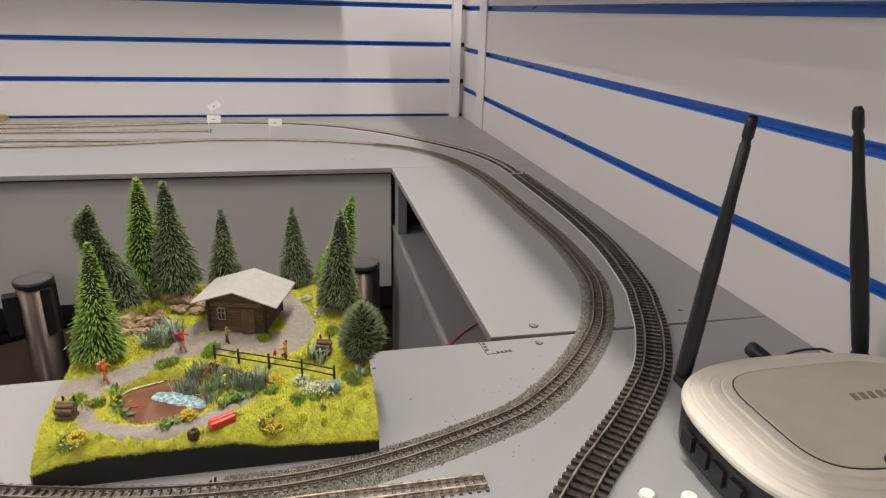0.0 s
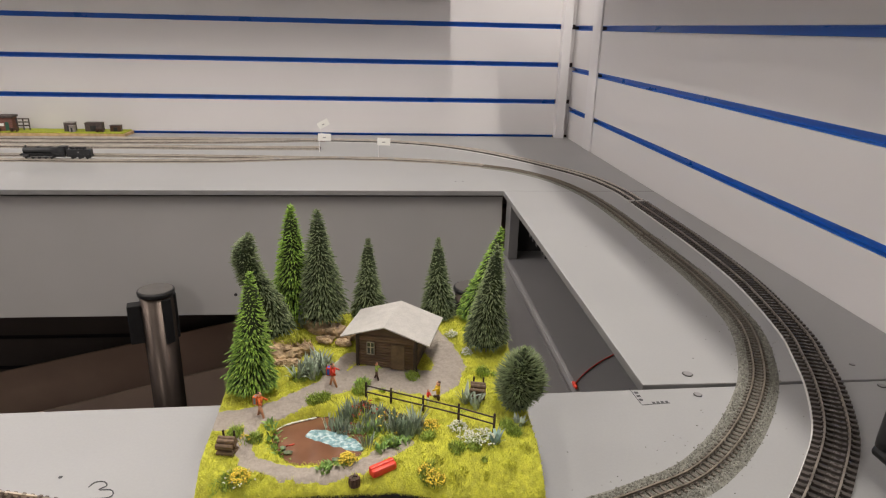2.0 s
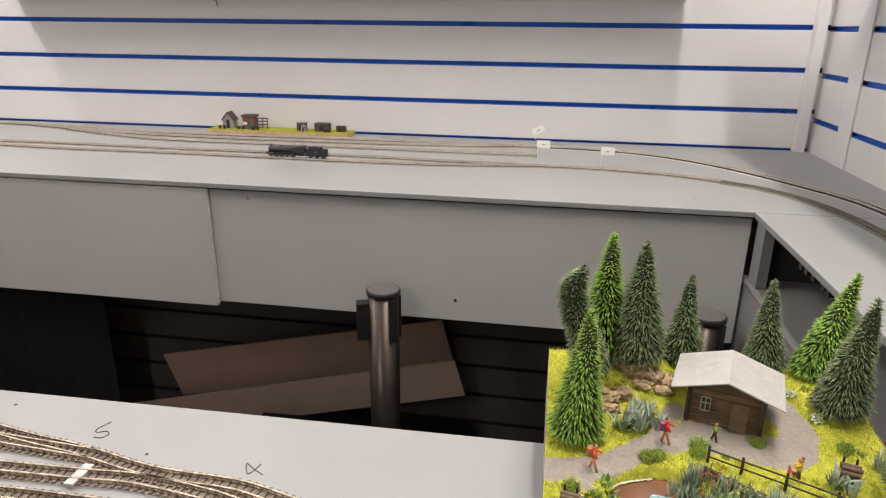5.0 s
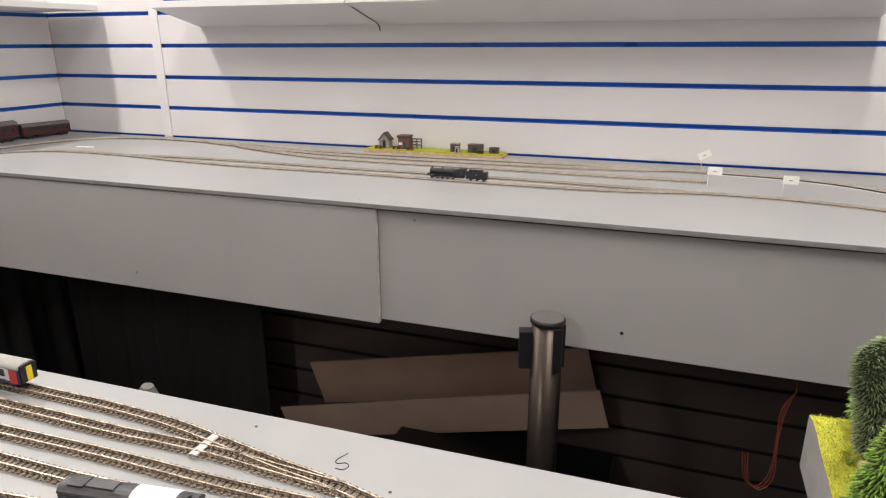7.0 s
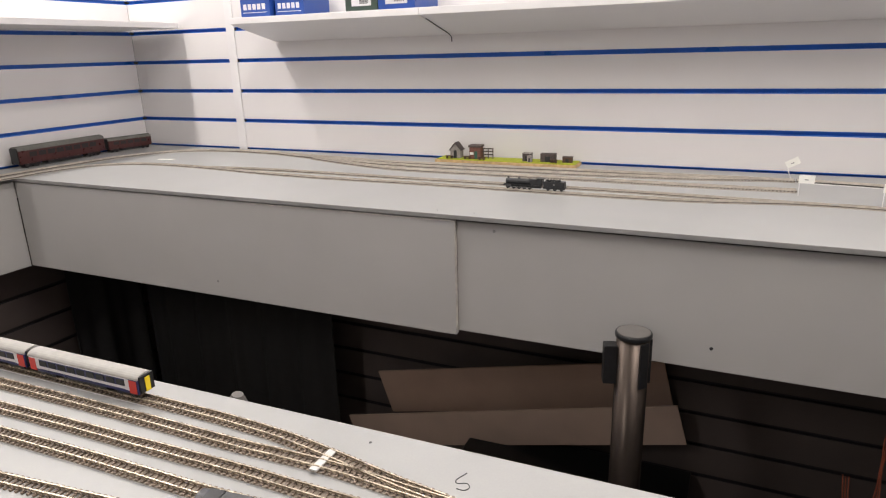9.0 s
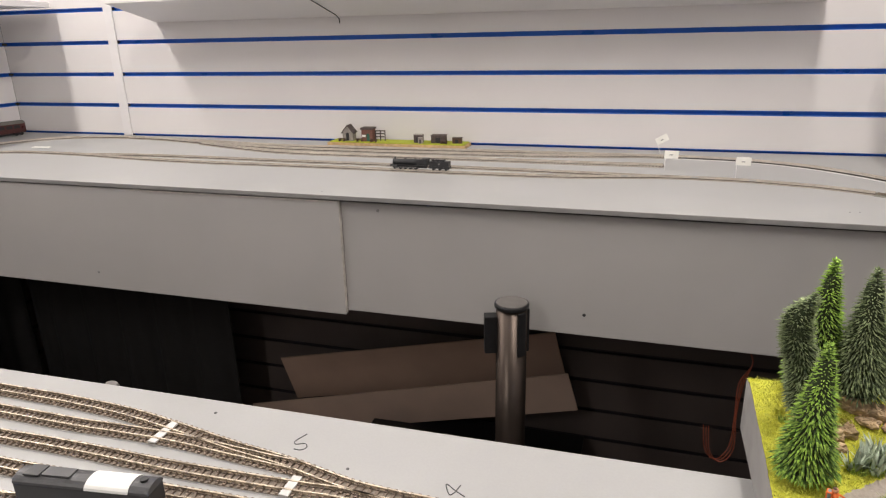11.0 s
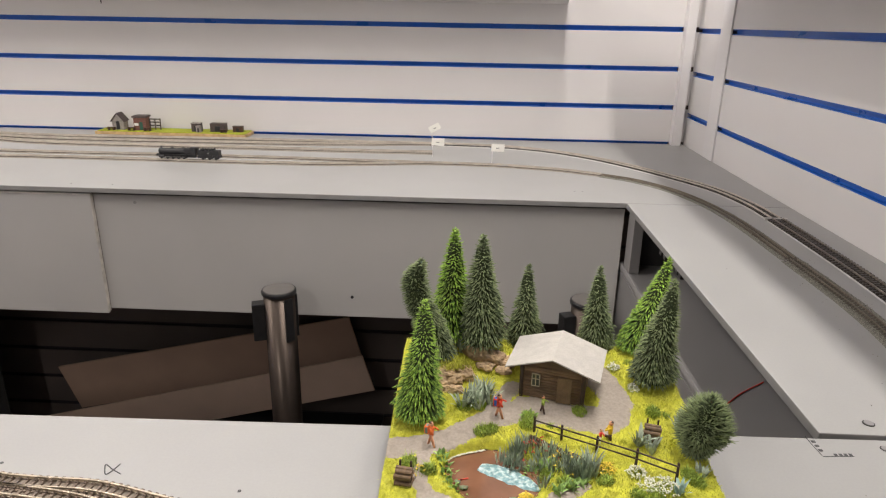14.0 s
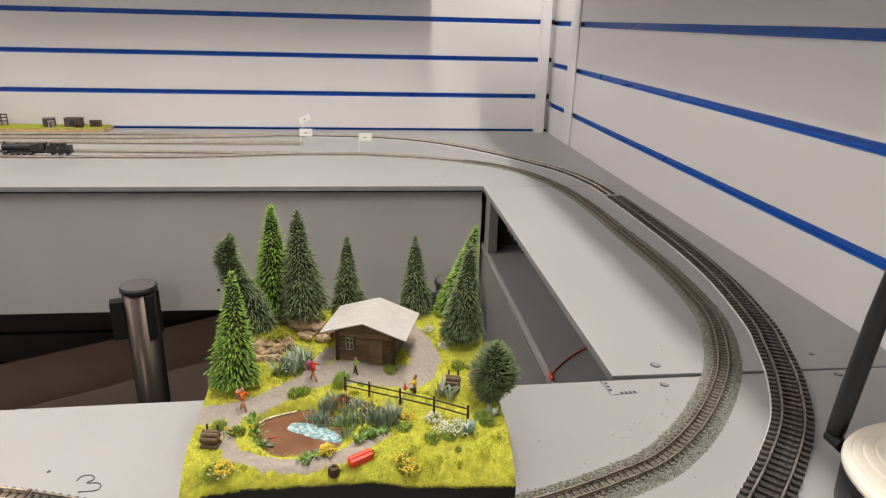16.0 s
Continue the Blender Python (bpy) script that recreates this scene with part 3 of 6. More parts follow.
M_POND = mat("brown_pond_resin", (0.20, 0.095, 0.055), 0.12, vary=0.12, scale=60, rough_vary=0.03, coat=0.3)
M_FOAM = mat("pale_blue_rippled_water", (0.20, 0.35, 0.37), 0.12, vary=0.2, scale=350, second=(0.70, 0.80, 0.80), second_scale=380, second_amount=0.85, bump=0.6, bump_scale=900)
M_ROCK = mat("tan_rock", (0.50, 0.365, 0.22), 0.9, vary=0.35, scale=160, second=(0.20, 0.13, 0.08), second_scale=110, second_amount=0.8, bump=1.0, bump_scale=500)
M_FIR = mat("dark_fir_needles", (0.075, 0.102, 0.046), 0.75, vary=0.3, scale=90, island=0.4)
M_FIR_TIP = mat("frosted_fir_tips", (0.215, 0.265, 0.13), 0.8, vary=0.25, scale=90, island=0.35)
M_LIME = mat("bright_fir_needles", (0.095, 0.185, 0.028), 0.7, vary=0.3, scale=90, island=0.4)
M_LIME_TIP = mat("bright_fir_tips", (0.275, 0.435, 0.065), 0.75, vary=0.25, scale=90, island=0.35)
# Dark green that puts shade into the gaps of the fir crowns.
M_CORE = mat("crown_shade_core", (0.035, 0.050, 0.020), 0.9, vary=0.3, scale=120)
M_TRUNK = mat("brown_trunk", (0.09, 0.055, 0.035), 0.9, vary=0.3, scale=200)
M_LOG = mat("dark_brown_log", (0.155, 0.098, 0.056), 0.7, vary=0.3, scale=250, random_amount=0.2, stretch=(0.2, 1, 1), bump=0.4, bump_scale=600)
M_DOOR = mat("brown_plank_door", (0.165, 0.11, 0.062), 0.7, vary=0.2, scale=300)
M_ROOF = mat("pale_grey_card_roof", (0.44, 0.42, 0.39), 0.85, vary=0.06, scale=150, grain=0.08, grain_scale=900, bump=0.3, bump_scale=900)
M_FENCE = mat("dark_fence_wood", (0.045, 0.027, 0.018), 0.7, vary=0.3, scale=300)
M_SAGE = mat("grey_green_leaf", (0.38, 0.44, 0.34), 0.6, vary=0.25, scale=150, island=0.35)
M_YELLOW = mat("yellow_blossom", (0.74, 0.56, 0.06), 0.7, vary=0.2, scale=300, island=0.3)
M_WHITEBL = mat("white_blossom", (0.72, 0.72, 0.58), 0.8, vary=0.15, scale=300, island=0.2)
M_REDBL = mat("red_blossom", (0.42, 0.05, 0.025), 0.7, vary=0.2, scale=300, island=0.3)
M_BLUEBL = mat("pale_blue_leaf", (0.36, 0.50, 0.47), 0.7, vary=0.2, scale=300, island=0.25)
M_WINFR = mat("weathered_window_frame", (0.38, 0.34, 0.27), 0.7, vary=0.15, scale=300)
M_GREENL = mat("bright_leaf", (0.24, 0.38, 0.10), 0.6, vary=0.25, scale=200, island=0.35)
M_REED = mat("blue_green_reed", (0.28, 0.35, 0.25), 0.6, vary=0.25, scale=150, island=0.4)
M_STONE = mat("dark_bank_stone", (0.13, 0.10, 0.075), 0.9, vary=0.35, scale=250, random_amount=0.3, bump=0.8, bump_scale=700)
M_RED = mat("red_plastic", (0.72, 0.055, 0.025), 0.35, vary=0.06, scale=100)
M_SKIN = mat("painted_flesh", (0.62, 0.30, 0.17), 0.6, vary=0.05)
M_ORANGE = mat("orange_paint", (0.75, 0.16, 0.03), 0.5, vary=0.05)
M_BLUEP = mat("blue_paint", (0.03, 0.10, 0.45), 0.5, vary=0.05)
M_GREYP = mat("grey_paint", (0.18, 0.2, 0.2), 0.6, vary=0.1)
M_YELP = mat("yellow_paint", (0.75, 0.5, 0.03), 0.5, vary=0.05)
M_BRN = mat("brown_paint", (0.08, 0.04, 0.025), 0.6, vary=0.1)
M_GLASS = mat("dark_window_pane", (0.05, 0.055, 0.06), 0.08, vary=0.05)


def ramp_of(v, pts):
    if v <= pts[0][0]:
        return pts[0][1]
    for (a, za), (b, zb) in zip(pts, pts[1:]):
        if v <= b:
            k = (v - a) / (b - a)
            return za + (zb - za) * k
    return pts[-1][1]


def bump_at(x, y, cx, cy, r, h):
    d = ((x - cx) ** 2 + (y - cy) ** 2) / (r * r)
    return h * math.exp(-d * 2)


def pond_d(x, y):
    """Under 1 inside the pond."""
    u, v = x + 0.0191, y - 0.4339
    a = math.atan2(v, u)
    return math.hypot(u / 0.0262, v / 0.0238) / (1 + 0.07 * math.sin(2 * a + 2.2) + 0.05 * math.sin(5 * a))


def bank_d(x, y):
    """Place along the low stone bank above the reeds, and distance behind it."""
    ax, ay, bx, by = 0.0070, 0.4686, 0.0519, 0.4421
    vx, vy = bx - ax, by - ay
    L = math.hypot(vx, vy)
    t = ((x - ax) * vx + (y - ay) * vy) / (L * L)
    return t, ((y - ay) * vx - (x - ax) * vy) / L


def ground_z(x, y):
    front = ramp_of(x, [(-0.0905, 1.1110), (-0.075, 1.1165), (-0.05, 1.1200), (0.03, 1.1205), (0.055, 1.1150), (0.10, 1.1125), (0.1215, 1.1110)])
    z = ramp_of(y, [(0.389, 1.1275), (0.42, 1.1300), (0.45, 1.1325), (0.48, 1.1365), (0.50, 1.1395), (0.53, 1.1420), (0.56, 1.1455), (0.575, 1.1465), (0.592, 1.1430)])
    z += bump_at(x, y, -0.035, 0.558, 0.042, 0.013) + bump_at(x, y, 0.10, 0.545, 0.04, 0.003)
    k = max(0.0, min(1.0, (y - DY0) / ramp_of(x, [(-0.09, 0.030), (-0.07, 0.011), (0.02, 0.011), (0.07, 0.034)])))
    z = front + (z - front) * math.sin(k * math.pi / 2) ** 0.8
    z += 0.0009 * noise.noise((x * 90, y * 90, 0)) + 0.0006 * noise.noise((x * 260, y * 260, 4))
    p = pond_d(x, y)
    t, d = bank_d(x, y)
    if d < 0.0:
        k = min(1.0, -d / 0.0022) * max(0.0, min(1.0, (d + 0.034) / 0.02)) * max(0.0, min(1.0, (t + 0.12) / 0.12, (1.12 - t) / 0.12))
        z = z * (1 - k) + min(z, POND_Z + 0.0008) * k
    if p < 1.32:
        k = min(1.0, max(0.0, (1.32 - p) / 0.30))
        k = k * k * (3 - 2 * k)
        z = z * (1 - k) + (POND_Z - 0.0023) * k
    return z


def seg_d(x, y, pts):
    best = 9.0
    for (ax, ay), (bx, by) in zip(pts, pts[1:]):
        vx, vy = bx - ax, by - ay
        t = max(0, min(1, ((x - ax) * vx + (y - ay) * vy) / (vx * vx + vy * vy)))
        best = min(best, math.hypot(x - ax - vx * t, y - ay - vy * t))
    return best


PATHS = [([(-0.0963, 0.4496), (-0.0577, 0.4569), (-0.0241, 0.4811), (0.0005, 0.4913), (0.0298, 0.4871), (0.0592, 0.4812)], 0.0095),
         ([(0.0444, 0.4913), (0.0640, 0.4871), (0.0725, 0.5076), (0.0647, 0.5346), (0.0569, 0.5510)], 0.012),
         ([(-0.064, 0.4550), (-0.0685, 0.4300), (-0.0610, 0.4110), (-0.0380, 0.4005), (-0.0120, 0.3985), (0.0080, 0.4040), (0.0260, 0.4180), (0.0360, 0.4260)], 0.0056),
         ([(0.0054, 0.4979), (0.0297, 0.4963)], 0.012), ([(-0.0190, 0.4895), (-0.0111, 0.5065), (-0.0032, 0.5200)], 0.007)]


def zone(x, y):
    """0 turf, 1 path, 2 bank."""
    n = 0.0022 * noise.noise((x * 160, y * 160, 9))
    if pond_d(x, y) < 1.13:
        return 2
    t, d = bank_d(x, y)
    if -0.02 < t < 1.02 and -0.0042 < d + n < 0.0006:
        return 2
    for pts, w in PATHS:
        if seg_d(x, y, pts) + n < w:
            return 1
    return 0


dio = thing("woodland_diorama", (DX0 + DX1) / 2, (DY0 + DY1) / 2, T, label="model woodland diorama on a black base with turf and gravel paths", category="diorama")
DC = Matrix.Translation(((DX0 + DX1) / 2, (DY0 + DY1) / 2, T)).inverted()
N = 210
bm = bmesh.new()
grid = [[None] * (N + 1) for _ in range(N + 1)]
for i in range(N + 1):
    for j in range(N + 1):
        x, y = DX0 + (DX1 - DX0) * i / N, DY0 + (DY1 - DY0) * j / N
        grid[i][j] = bm.verts.new(DC @ Vector((x, y, ground_z(x, y))))
for i in range(N):
    for j in range(N):
        f = bm.faces.new((grid[i][j], grid[i + 1][j], grid[i + 1][j + 1], grid[i][j + 1]))
        f.material_index = zone(DX0 + (DX1 - DX0) * (i + 0.5) / N, DY0 + (DY1 - DY0) * (j + 0.5) / N)
part("ground", bm, [M_GRASS, M_PATH, M_EARTH], dio, "yellow-green turf crossed by grey gravel paths", smooth=True)
bm = bmesh.new()
rim = [(i, 0) for i in range(N)] + [(N, j) for j in range(N)] + [(i, N) for i in range(N, 0, -1)] + [(0, j) for j in range(N, 0, -1)]
top = []
for i, j in rim:
    x, y = DX0 + (DX1 - DX0) * i / N, DY0 + (DY1 - DY0) * j / N
    top.append((bm.verts.new(DC @ Vector((x, y, ground_z(x, y) - 0.0003 - 0.0009 * abs(noise.noise((x * 120, y * 120, 2)))))), bm.verts.new(DC @ Vector((x, y, T + 0.0002)))))
for k in range(len(top)):
    a, b = top[k], top[(k + 1) % len(top)]
    f = bm.faces.new((a[1], b[1], b[0], a[0]))
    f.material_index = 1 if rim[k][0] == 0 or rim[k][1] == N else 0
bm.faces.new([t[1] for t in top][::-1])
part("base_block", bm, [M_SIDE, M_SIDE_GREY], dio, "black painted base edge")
# pond
bm = bmesh.new()
ring = []
for k in range(64):
    a = k * 2 * math.pi / 64
    r = 1.24 * (1 + 0.07 * math.sin(2 * a + 2.2) + 0.05 * math.sin(5 * a))
    ring.append(bm.verts.new(DC @ Vector((-0.0191 + 0.0262 * r * math.cos(a), 0.4339 + 0.0238 * r * math.sin(a), POND_Z))))
bm.faces.new(ring)
part("pond_water", bm, M_POND, dio, "glossy brown pond surface")
# cascade of clear rippled resin, then the line of foam on the bank
bm = bmesh.new()
FA, FB = Vector((-0.0283, 0.4421)), Vector((0.0123, 0.4213))
fd = FB - FA
fs = Vector((-fd.y, fd.x)).normalized()
rows = []
for i in range(61):
    u = i / 60
    half = 0.0072 * (math.sin(math.pi * min(1, 0.10 + u * 0.95)) ** 0.55) * (1 + 0.22 * noise.noise((u * 9, 0, 5)))
    row = []
    for j in range(25):
        v = j / 12 - 1
        q = FA + fd * u + fs * (v * half + 0.0018 * math.sin(u * 4))
        edge = 1 - v ** 4
        h = 0.0002 + edge * (0.0006 + 0.0006 * noise.noise((q.x * 420, q.y * 420, 1)) + 0.0005 * abs(noise.noise((q.x * 900, q.y * 900, 6)))) * (0.5 + u)
        row.append(bm.verts.new(DC @ Vector((q.x, q.y, POND_Z + h))))
    rows.append(row)
for r0, r1 in zip(rows, rows[1:]):
    for j in range(24):
        bm.faces.new((r0[j], r0[j + 1], r1[j + 1], r1[j]))
bmesh.ops.recalc_face_normals(bm, faces=bm.faces)
part("rippled_water", bm, M_FOAM, dio, "pale blue rippled resin water", smooth=True)
rng = random.Random(11)
bm = bmesh.new()
for p in smooth_line([(-0.0496, 0.4474, POND_Z + 0.0005), (-0.0438, 0.4517, POND_Z + 0.0008), (-0.0360, 0.4551, POND_Z + 0.0008), (-0.0244, 0.4595, POND_Z + 0.0006)], 0.0006):
    ball(bm, DC @ (p + Vector((0, rng.gauss(0, 0.0003), 0))), rng.uniform(0.0004, 0.0010), 1, (1.5, 0.8, 0.5))
part("foam_line", bm, M_WHITEBL, dio, "thin white foam line along the bank", kind="stuff")


def blades(name, spots, material, parent, height, width, lean=0.4, seed=1, label=""):
    """Many thin upright blades, each one a bent triangle pair."""
    rng = random.Random(seed)
    verts, faces = [], []
    for x, y, z, hs in spots:
        a = rng.uniform(0, 6.283)
        h = height * hs * rng.uniform(0.6, 1.3)
        lx, ly = rng.gauss(0, lean) * h, rng.gauss(0, lean) * h
        wx, wy = math.cos(a) * width / 2, math.sin(a) * width / 2
        k = len(verts)
        verts += [(x - wx, y - wy, z), (x + wx, y + wy, z), (x + wx * 0.7 + lx * 0.35, y + wy * 0.7 + ly * 0.35, z + h * 0.6), (x - wx * 0.7 + lx * 0.35, y - wy * 0.7 + ly * 0.35, z + h * 0.6), (x + lx, y + ly, z + h)]
        faces += [(k, k + 1, k + 2, k + 3), (k + 3, k + 2, k + 4)]
    me = bpy.data.meshes.new(name)
    me.from_pydata(verts, [], faces)
    me.materials.append(material)
    ob = new(name, me)
    ob.parent = parent
    if parent is not None:
        ob.matrix_parent_inverse = parent.matrix_world.inverted()
    return tagged(ob, label=label, kind="stuff")


rng = random.Random(21)
spots = []
while len(spots) < 42000:
    x, y = rng.uniform(DX0 + 0.0006, DX1 - 0.0006), rng.uniform(DY0 + 0.0006, DY1 - 0.0006)
    if zone(x, y) == 0:
        spots.append((x, y, ground_z(x, y) - 0.0002, 1.0 + 0.5 * noise.noise((x * 60, y * 60, 3))))
for k in range(3600):   # ragged fringe hanging over the front and the end
    if k % 3:
        x, y = rng.uniform(DX0, DX1), DY0 - rng.uniform(-0.0008, 0.0006)
    else:
        x, y = DX1 + rng.uniform(-0.0008, 0.0005), rng.uniform(DY0, DY1)
    if zone(x, y) == 0:
        spots.append((x, y, ground_z(min(max(x, DX0), DX1), max(y, DY0)) - rng.uniform(0.0003, 0.0016), 0.9))
blades("turf", spots, M_GRASS_BLADE, dio, 0.0020, 0.00034, 0.60, 3, "short yellow-green static grass")


def tuft(x, y, material, label, r=0.006, h=0.006, n=160, w=0.0006, name="grass_tuft", lean=0.5, cat="grass tuft", group="grass tufts"):
    rng = random.Random(int(x * 1e5) * 7 + int(y * 1e5))
    sp = []
    for _ in range(n):
        a, d = rng.uniform(0, 6.283), r * math.sqrt(rng.random())
        px, py = x + d * math.cos(a), y + d * math.sin(a)
        sp.append((px, py, ground_z(px, py) - 0.0003, 1 - 0.5 * d / r))
    ob = blades(name, sp, material, None, h, w, lean, int(x * 1e5))
    return tagged(ob, label, cat, group)


for x, y in ((-0.0273, 0.4699), (0.0063, 0.4862), (-0.0477, 0.5294), (-0.0287, 0.4961), (-0.0210, 0.4721), (-0.0394, 0.4945), (0.0434, 0.4938), (0.0961, 0.4959), (0.1087, 0.4310), (0.0805, 0.4194), (0.0690, 0.4175), (-0.0610, 0.4321), (-0.0746, 0.4386), (-0.0700, 0.3971), (0.0491, 0.3984), (0.0508, 0.4296), (0.0248, 0.4267), (0.0133, 0.4340), (0.1050, 0.4375), (0.0043, 0.4789)):
    tuft(x, y, M_GRASS_DARK, "tuft of dark green model grass on the diorama", r=0.0054, h=0.0056, n=300)


rng = random.Random(77)
for _ in range(70):
    x, y = rng.uniform(DX0 + 0.006, DX1 - 0.006), rng.uniform(DY0 + 0.005, DY1 - 0.008)
    if zone(x, y) == 0 and pond_d(x, y) > 1.35:
        tuft(x, y, M_GRASS_DARK if rng.random() < 0.35 else M_GRASS_BLADE, "small tuft of model grass on the turf", r=rng.uniform(0.002, 0.004), h=rng.uniform(0.0025, 0.0045), n=70)


def leaf_plant(x, y, n, length, width, material, label, spread=0.6, seed=0, name="leafy_plant", r=0.003):
    """A clump of long pointed folded leaves."""
    rng = random.Random(seed + int(x * 9e4))
    bm = bmesh.new()
    for _ in range(n):
        a, d = rng.uniform(0, 6.283), r * math.sqrt(rng.random())
        bx, by = x + d * math.cos(a), y + d * math.sin(a)
        base = Vector((bx, by, ground_z(bx, by) - 0.0004))
        out = Vector((math.cos(a + rng.gauss(0, 0.5)), math.sin(a + rng.gauss(0, 0.5)), 0)) * rng.uniform(0.1, spread)
        ln = length * rng.uniform(0.6, 1.15)
        side = Vector((-out.y, out.x, 0)).normalized() * width * 0.5 * rng.uniform(0.7, 1.2)
        rows = []
        for k in range(4):
            t = k / 3
            p = base + (out * t * (0.6 + 0.4 * t) + Vector((0, 0, t - 0.35 * t * t * out.length))) * ln
            w = side * (0.5 + 1.6 * t * (1 - t)) * (1 - t * t)
            rows.append((p - w, p + Vector((0, 0, -0.0003)), p + w))
        tip = bm.verts.new(rows[3][1])
        vs = [[bm.verts.new(q) for q in row] for row in rows[:3]]
        for a2, b2 in zip(vs, vs[1:]):
            bm.faces.new((a2[0], a2[1], b2[1], b2[0]))
            bm.faces.new((a2[1], a2[2], b2[2], b2[1]))
        bm.faces.new((vs[2][0], vs[2][1], tip))
        bm.faces.new((vs[2][1], vs[2][2], tip))
    return lone(name, bm, material, label, "plant", group="model plants")


for x, y, n, ln, sp in ((-0.0344, 0.5001, 26, 0.012, 0.8), (-0.0266, 0.5061, 22, 0.012, 0.8), (-0.0413, 0.4953, 20, 0.011, 0.8), (-0.0208, 0.4994, 18, 0.011, 0.8), (-0.0297, 0.4945, 20, 0.011, 0.9), (-0.0226, 0.5103, 16, 0.010, 0.9), (0.0794, 0.4653, 18, 0.010, 0.8), (0.0861, 0.4586, 12, 0.009, 0.8),
                        (-0.0434, 0.5498, 16, 0.011, 0.9), (0.1137, 0.4386, 8, 0.006, 0.8), (0.1111, 0.4812, 14, 0.010, 0.8), (0.0431, 0.4428, 18, 0.013, 0.5)):
    leaf_plant(x, y, n + 4, ln * 1.4, 0.0032, M_SAGE, "clump of long grey-green leaves by the path", sp, 5)
rng = random.Random(31)
for k in range(52):
    u, v = rng.random(), rng.random()
    x = -0.0150 + 0.0600 * u + rng.uniform(-0.002, 0.002)
    lo = 0.4600 - 0.030 * min(1, u * 1.7) + (0.021 * max(0, u - 0.59) / 0.41)
    hi = 0.4640 + 0.018 * min(1, u * 2.6) - 0.028 * max(0, u - 0.36) / 0.64
    y = lo + (hi - lo) * v
    x, y = 0.0007 + 0.966 * x, 0.0020 + 0.966 * y
    kind = rng.random()
    leaf_plant(x, y, rng.randint(13, 20), rng.uniform(0.0095, 0.0150), 0.0019, M_REED if kind < 0.6 else M_SAGE, "clump of tall grey-green reeds at the pond", 0.45, k, "reed_clump", r=0.0036)
for x, y, n, ln in ((0.0200, 0.4181, 22, 0.006), (0.0277, 0.4225, 24, 0.006), (0.0354, 0.4262, 20, 0.006), (0.0065, 0.4378, 18, 0.007), (0.0123, 0.4421, 20, 0.008), (-0.0099, 0.4069, 22, 0.006), (-0.0143, 0.4011, 16, 0.006), (-0.0494, 0.4320, 24, 0.006), (-0.0514, 0.4403, 18, 0.006), (-0.0455, 0.4235, 22, 0.006), (-0.0417, 0.4195, 20, 0.0055), (0.0063, 0.4858, 20, 0.006), (-0.0535, 0.4457, 14, 0.006)):
    leaf_plant(x, y, n, ln, 0.0036, M_GREENL, "low bushy clump of broad fresh green leaves", 1.1, 9, "leafy_plant", r=0.0034)
for x, y, r in ((-0.0384, 0.4198, 0.0030), (-0.0423, 0.4247, 0.0020), (-0.0080, 0.4112, 0.0026)):
    bm = bmesh.new()
    cyl(bm, (x, y, POND_Z + 0.0005), (x, y + 0.0012, POND_Z + 0.0018), r * 0.7, r, seg=14)
    lone("lily_pad", bm, M_SAGE, "round pale green lily pad at the pond's edge", "plant", group="lily pads")
for x, y, a in ((-0.0375, 0.4295, 20), (-0.0423, 0.4271, 50)):
    bm = bmesh.new()
    ball(bm, (0, 0, 0), 0.0012, 2, (1.9, 0.5, 0.45))
    box(bm, -0.0035, -0.0018, -0.0002, 0.0002, -0.0004, 0.0006)
    bmesh.ops.transform(bm, matrix=pose(x, y, POND_Z + 0.0003, 0, 0, a), verts=bm.verts)
    lone("model_fish", bm, M_REDBL, "tiny red model fish lying in the pond surface", "fish", group="model fish", smooth=True)
leaf_plant(0.0950, 0.4224, 14, 0.011, 0.004, M_BLUEBL, "pale blue-green broad-leaved clump beside the fence", 0.6, 6)


def flowers(x, y, n, r, h, material, label, name, size=0.00075, seed=3):
    """A low bush with many small blossoms on thin stems."""
    bush = thing(name, x, y, ground_z(x, y), label=label, category="flowers", group="model flower bushes")
    rng = random.Random(seed + int(x * 9e4))
    bm, st = bmesh.new(), bmesh.new()
    for _ in range(int(n * (0.9 if material is M_WHITEBL else 1.1))):
        a, d = rng.uniform(0, 6.283), r * math.sqrt(rng.random())
        hh = h * (1 - 0.6 * (d / r) ** 2) * rng.uniform(0.6, 1.1)
        c = Vector((d * math.cos(a), d * math.sin(a), hh))
        for _k in range(3):
            q = c + Vector([rng.gauss(0, 0.0006) for _i in range(3)])
            ball(bm, q, size * rng.uniform(0.45, 0.9), 0, (1, 1, 0.7))
        cyl(st, (c.x * 0.6, c.y * 0.6, -0.0005), c, 0.00022, 0.00012, seg=3)
        b = Vector((d * math.cos(a + 1), d * math.sin(a + 1), -0.0005))
        cyl(st, b, b * 1.2 + Vector((0, 0, hh * rng.uniform(0.7, 1.05))), 0.0003, 0.0001, seg=3)
    part("blossoms", bm, material, bush, kind="stuff")
    part("stems", st, M_GRASS_DARK, bush, kind="stuff")
    return bush


flowers(-0.0007, 0.4078, 85, 0.0058, 0.007, M_YELLOW, "round bush of yellow blossoms at the pond edge", "yellow_flowers")
flowers(-0.0638, 0.3971, 70, 0.0065, 0.006, M_YELLOW, "low bush of yellow blossoms on the turf", "yellow_flowers")
flowers(0.0527, 0.3961, 60, 0.0065, 0.007, M_YELLOW, "loose bush of yellow blossoms on the turf", "yellow_flowers")
flowers(0.0475, 0.4004, 30, 0.005, 0.006, M_YELLOW, "loose bush of yellow blossoms on the turf", "yellow_flowers")
flowers(0.0533, 0.4400, 70, 0.006, 0.005, M_YELLOW, "low yellow blossoms below the fence", "yellow_flowers")
